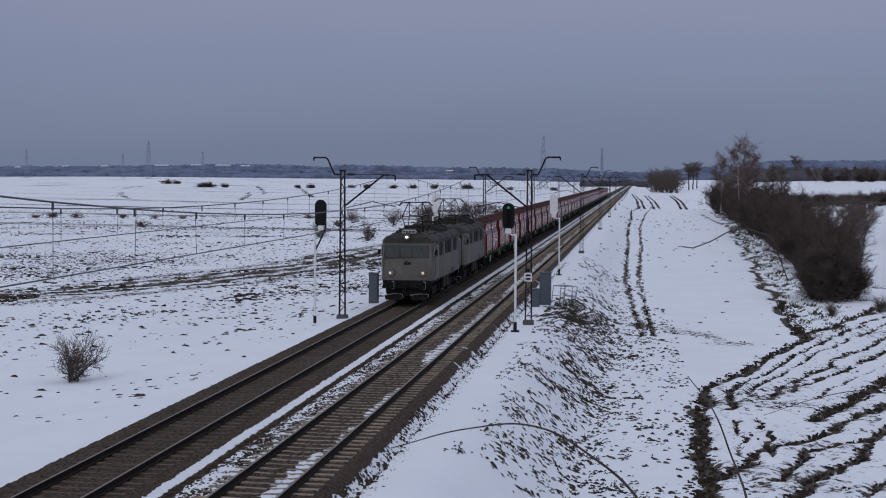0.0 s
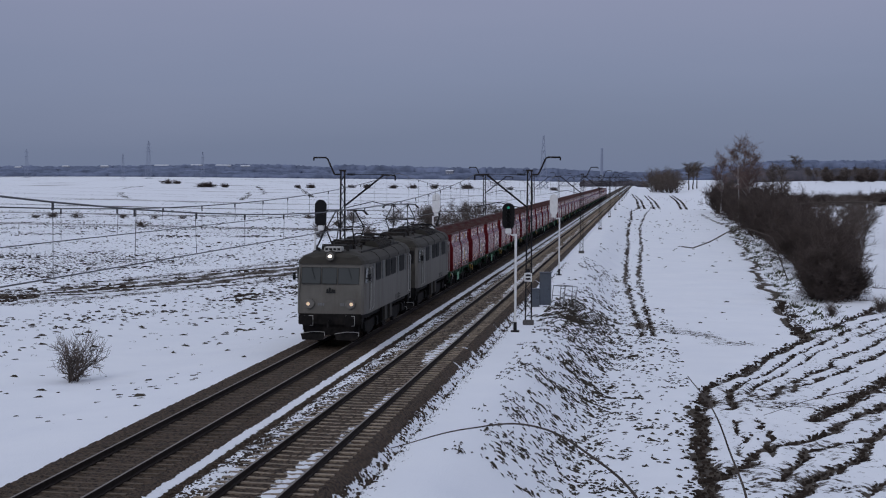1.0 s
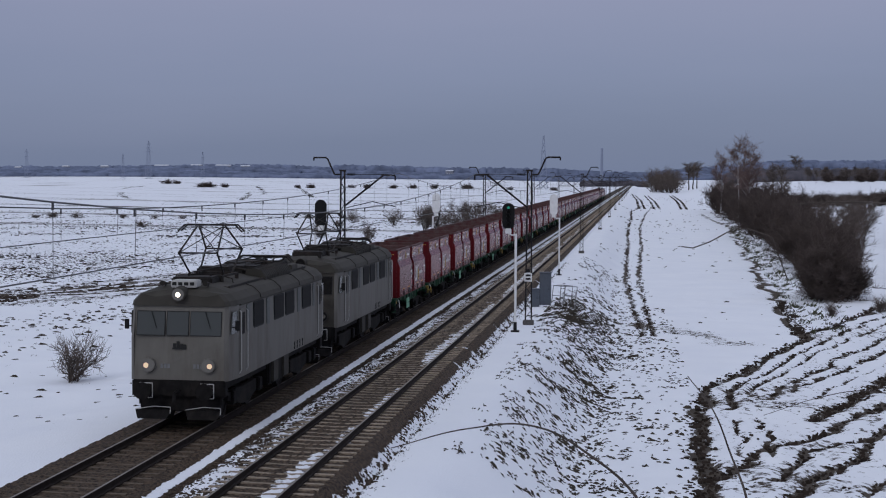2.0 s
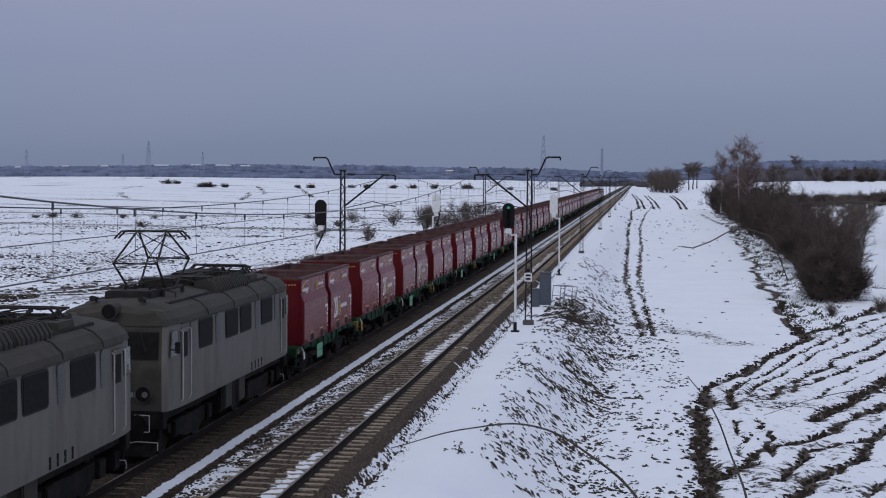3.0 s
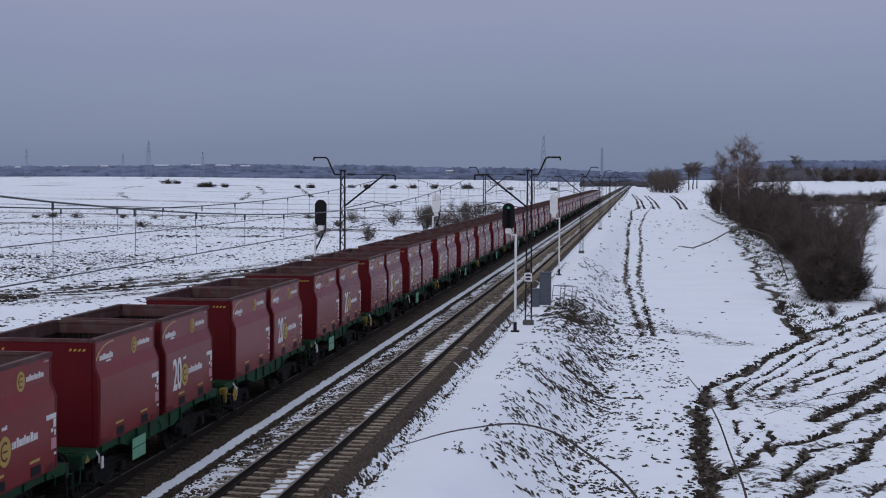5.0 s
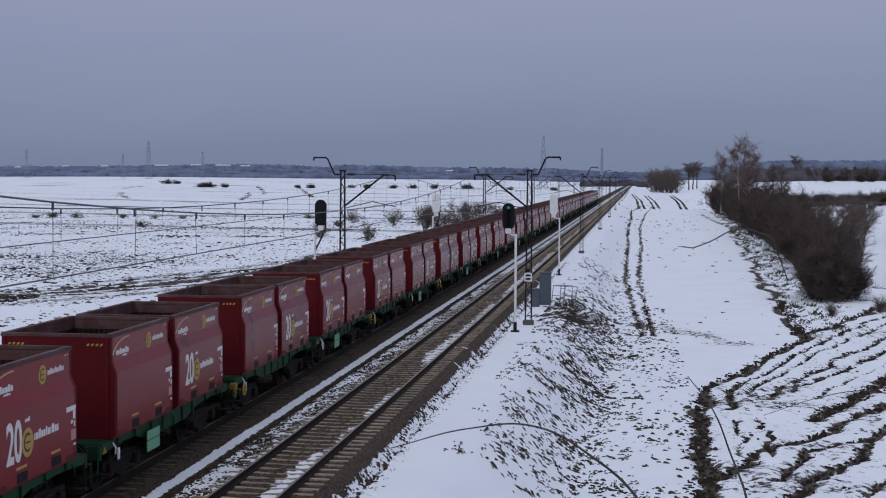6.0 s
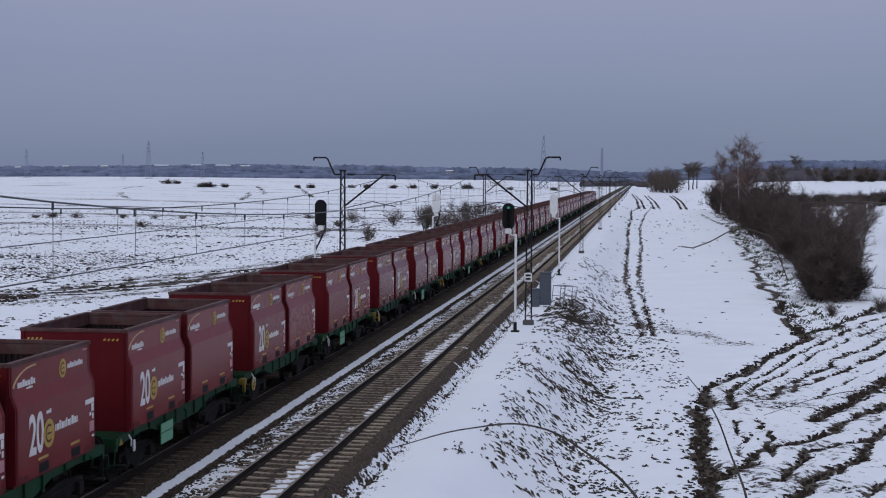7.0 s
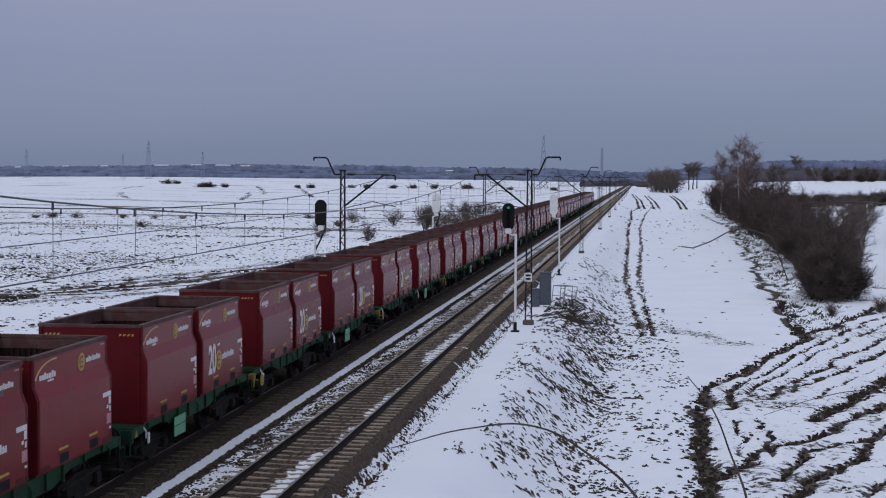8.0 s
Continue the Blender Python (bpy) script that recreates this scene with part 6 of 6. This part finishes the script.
def word_bars(parent, x, y0, z, widths, h, material=None):
    """A word that stays unlettered: plain bars of its size."""
    bm = bmesh.new()
    y = y0
    for i, w in enumerate(widths):
        box(bm, x, x + 0.005, y, y + w, z, z + h * (1.35 if i % 3 == 2 else 1.0))
        y += w + h * 0.22
    tagged(part("wordmark", bm, material or M_MARK, parent), kind="stuff")


def container(label, big, patch):
    ob = thing("coal_container", label, "container", "containers on the wagons")
    inner = 0.075
    for s in (-1, 1):
        bm = bmesh.new()
        out = [(s * x, z) for x, z in PROFILE]
        ins = [(s * (x - inner), z) for x, z in reversed(PROFILE)]
        loft(bm, [[(x, y, z) for x, z in out + ins] for y in (0.05, CL - 0.05)])
        part("side_wall", bm, {2: M_RED_SMUDGE, 3: M_RED_STREAK}.get(patch, M_RED_SIDE), ob, "red side wall in sky-lightened colour, bulging below")
        for y in (0.06, CL - 0.12):
            bm = bmesh.new()
            loft(bm, [[(s * (x + 0.004), yy, z) for x, z in PROFILE] + [(s * (x - 0.03), yy, z) for x, z in reversed(PROFILE)] for yy in (y, y + 0.06)])
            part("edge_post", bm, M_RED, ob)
    for y, w in ((0.0, 1), (CL, -1)):
        bm = bmesh.new()
        half = [(x - 0.006, z) for x, z in PROFILE]
        full = half + [(-x, z) for x, z in reversed(half)]
        loft(bm, [[(x, yy, z) for x, z in full] for yy in (y, y + 0.07 * w)])
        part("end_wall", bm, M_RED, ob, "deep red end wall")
        bm = bmesh.new()
        for x in (-1.10, 0.70):
            for i in range(4):
                loft(bm, [[(x + i * 0.1, y - o * w, 3.26), (x + i * 0.1 + 0.05, y - o * w, 3.26), (x + i * 0.1 + 0.08, y - o * w, 3.31), (x + i * 0.1 + 0.03, y - o * w, 3.31)] for o in (-0.002, 0.006)])
        tagged(part("tick_mark", bm, M_YELLOW, ob), kind="stuff")
    bm = bmesh.new()
    box(bm, -0.55, -0.05, -0.006, 0.0, 2.22, 2.27)
    part("end_bar", bm, M_YELLOW, ob, "yellow bar")
    for x in (-1.18, 1.18):
        bm = bmesh.new()
        box(bm, x - 0.035, x + 0.035, -0.035, 0.0, Z0 + 0.05, Z1 - 0.06, 0.01)
        part("end_post", bm, M_RED, ob)
    bm = bmesh.new()
    for s in (-1, 1):
        box(bm, s * 1.13, s * 1.27, -0.012, CL + 0.012, Z1 - 0.05, Z1 + 0.035, 0.012)
    for y in (-0.012, CL - 0.11):
        box(bm, -1.13, 1.13, y, y + 0.122, Z1 - 0.05, Z1 + 0.032, 0.012)
    part("rim", bm, M_RIM, ob, "scuffed brown top rim")
    bm = bmesh.new()
    box(bm, -1.27, 1.27, 0.07, CL - 0.07, Z0 + 0.06, Z0 + 0.16)
    for s in (-1, 1):
        loft(bm, [[(s * (x - inner - 0.004), y, z) for x, z in PROFILE] + [(s * (x - inner - 0.02), y, z) for x, z in reversed(PROFILE)] for y in (0.08, CL - 0.08)])
    for y in (0.072, CL - 0.09):
        box(bm, -1.16, 1.16, y, y + 0.018, Z0 + 0.16, Z1 - 0.06)
    part("lining", bm, M_INSIDE, ob, "dark inner lining")
    bm = bmesh.new()
    for s in (-1, 1):
        box(bm, s * 1.135, s * 1.155, 0.09, CL - 0.09, Z1 - 0.27, Z1 - 0.055)
    for y in (0.095, CL - 0.115):
        box(bm, -1.13, 1.13, y, y + 0.02, Z1 - 0.27, Z1 - 0.055)
    part("inner_band", bm, M_RIM, ob, "brown band inside the top, lighter than the lining")
    bm = bmesh.new()
    for k in range(16):
        box(bm, -1.0 + k * 0.13, -0.95 + k * 0.13, CL - 0.14, CL - 0.092, Z0 + 0.2, Z1 - 0.28)
    part("inner_rib", bm, M_INSIDE, ob)
    bm = bmesh.new()
    box(bm, -1.31, 1.31, 0.004, CL - 0.004, Z0 - 0.019, Z0 + 0.038)
    part("base", bm, M_RED, ob)
    xs, xu = 1.3605, 1.2505
    for y in (1.12, 2.82):
        bm = bmesh.new()
        box(bm, xs - 0.05, xs + 0.004, y, y + 0.50, Z0 + 0.06, Z0 + 0.25)
        part("fork_pocket", bm, M_BLACK, ob, "dark fork pocket")
        bm = bmesh.new()
        box(bm, xs, xs + 0.005, y - 0.04, y + 0.46, Z0 + 0.32, Z0 + 0.37)
        part("yellow_bar", bm, M_YELLOW, ob)
    for y in (0.14, CL - 0.62):
        bm = bmesh.new()
        box(bm, xs - 0.05, xs + 0.003, y, y + 0.48, Z0 + 0.03, Z0 + 0.15)
        part("foot_notch", bm, M_RED, ob, "dark red notch at the foot")
    # arc and word near the top, as plain shapes
    bm = bmesh.new()
    n = 14
    loft(bm, [[(xu + o, 1.15 + rr * 2.45 * math.cos(t), 2.96 + rr * math.sin(t)) for o, rr in ((-0.001, 0.40), (-0.001, 0.43), (0.006, 0.43), (0.006, 0.40))] for t in (math.radians(168 - 84 * i / n) for i in range(n + 1))])
    part("arc_mark", bm, M_ARC, ob, "thin pale yellow arc")
    word_bars(ob, xu, 0.36, 3.02, (0.10, 0.09, 0.10, 0.10, 0.13, 0.10, 0.09), 0.10)
    word_bars(ob, xu, 0.78, 2.955, (0.06, 0.05, 0.06, 0.05, 0.06), 0.035)
    disc_mark(ob, xu, 2.64, 3.13, 0.19)
    word_bars(ob, xu, 2.90, 3.09, (0.03, 0.08, 0.07, 0.08, 0.04, 0.05, 0.08, 0.03, 0.08, 0.07, 0.05), 0.09)
    bm = bmesh.new()
    box(bm, xu, xu + 0.005, 3.78, 4.02, 3.36, 3.39)
    part("small_mark", bm, M_PINK, ob)
    for y, z, w, h, mm in ((3.62, 2.24, 0.50, 0.10, M_MARK), (3.98, 2.06, 0.13, 0.17, M_MARK), (3.86, 1.98, 0.10, 0.07, M_MARK), (4.02, 1.90, 0.08, 0.12, M_MARK), (3.86, 1.64, 0.26, 0.22, M_PINK), (4.0, 1.52, 0.12, 0.05, M_MARK)):
        bm = bmesh.new()
        box(bm, xs, xs + 0.005, y, y + w, z, z + h)
        part("label_mark", bm, mm, ob)
    if big:
        letters("20", 1.08, M_MARK, ob, Matrix.Translation((xs + 0.003, 0.62, 1.71)) @ Matrix(((0, 0, 1, 0), (0.68, 0, 0, 0), (0, 1, 0, 0), (0, 0, 0, 1))))
        disc_mark(ob, xs + 0.008, 1.60, 1.99, 0.28)
        word_bars(ob, xs, 1.95, 1.97, (0.04, 0.12, 0.10, 0.11, 0.06, 0.07, 0.11, 0.04, 0.12, 0.10, 0.07), 0.13)
        word_bars(ob, xs, 1.50, 2.38, (0.07, 0.07, 0.07), 0.06)
    if patch == 1:
        bm = bmesh.new()
        box(bm, xu, xu + 0.004, 2.6, 3.3, 2.98, 3.08)
        part("dark_patch", bm, M_PATCH, ob)
    return ob


wagons = [wagon(True), wagon(False)]
boxes = [container("open red coal container with plain side walls", False, 0),
         container("open red coal container with large white numerals", True, 0),
         container("open red coal container with a dark painted patch", False, 1),
         container("open red coal container with white numerals and a dark patch", True, 1),
         container("open red coal container with white numerals and a sooty smudge", True, 2),
         container("open red coal container with a long sooty streak down its side", False, 3)]
PICK = ((0, 4), (2, 1), (0, 1), (0, 1), (0, 4), (5, 1), (1, 0), (3, 0), (0, 1), (2, 1), (0, 1), (0, 1), (1, 0))
rolling = [(loco_a, FRONT), (loco_b, FRONT + LOCO_PITCH)]
used = set()
for i in range(WAGONS):
    y = WAGON_START + i * WAGON_PITCH
    w = wagons[i] if i < 2 else copy_thing(wagons[i % 2], pose(0, 0, 0))
    rolling.append((w, y))
    for j in (0, 1):
        k = PICK[i % len(PICK)][j]
        c = boxes[k] if k not in used else copy_thing(boxes[k], pose(0, 0, 0))
        used.add(k)
        rolling.append((c, y + j * (CL + 0.46)))

# ================= sleepers =================
# the nearest lie as pieces under their track, the rest in one mesh
for track, cx in zip(tracks, (TRACK_R, TRACK_L)):
    SLEEPER = SLEEPERS[cx]
    y = 18.0
    for i in range(290):
        o = new("sleeper", SLEEPER)
        o.parent = track
        o.matrix_basis = pose(0, y, 0, 0, 0, (i * 37 % 11 - 5) * 0.12)
        y += 0.6
    bm = bmesh.new()
    vs, fs = [], []
    base_v = [v.co.copy() for v in SLEEPER.vertices]
    base_f = [tuple(f.vertices) for f in SLEEPER.polygons]
    bm.free()
    while y < 620:
        k = len(vs)
        vs += [(v.x, v.y + y, v.z) for v in base_v]
        fs += [tuple(a + k for a in f) for f in base_f]
        y += 0.6
    o = tagged(new("far_sleepers", array_mesh("far_sleepers", vs, fs, SLEEPER.materials[0])), kind="stuff")
    o.parent = track


def motions():
    """The train runs at an even speed along the field-side track."""
    for ob, y in rolling:
        walk(ob, [(t, pose(TRACK_L, y - SPEED * t, 0)) for t in (0.0, 2.0, 4.0, 6.0, 8.0)])
    turning = [ob for ob, y in rolling if ob.name.startswith("electric_locomotive") or (ob.name.startswith("container_wagon") and y < WAGON_START + 12.5 * WAGON_PITCH)]
    for ob in turning:
        for o in ob.children_recursive:
            if o.name.startswith("wheelset"):
                x, y, r = o.location
                walk(o, [(i / FPS, pose(x, y, r, math.degrees(SPEED / r) * i / FPS)) for i in range(8 * FPS + 1)])


motions()
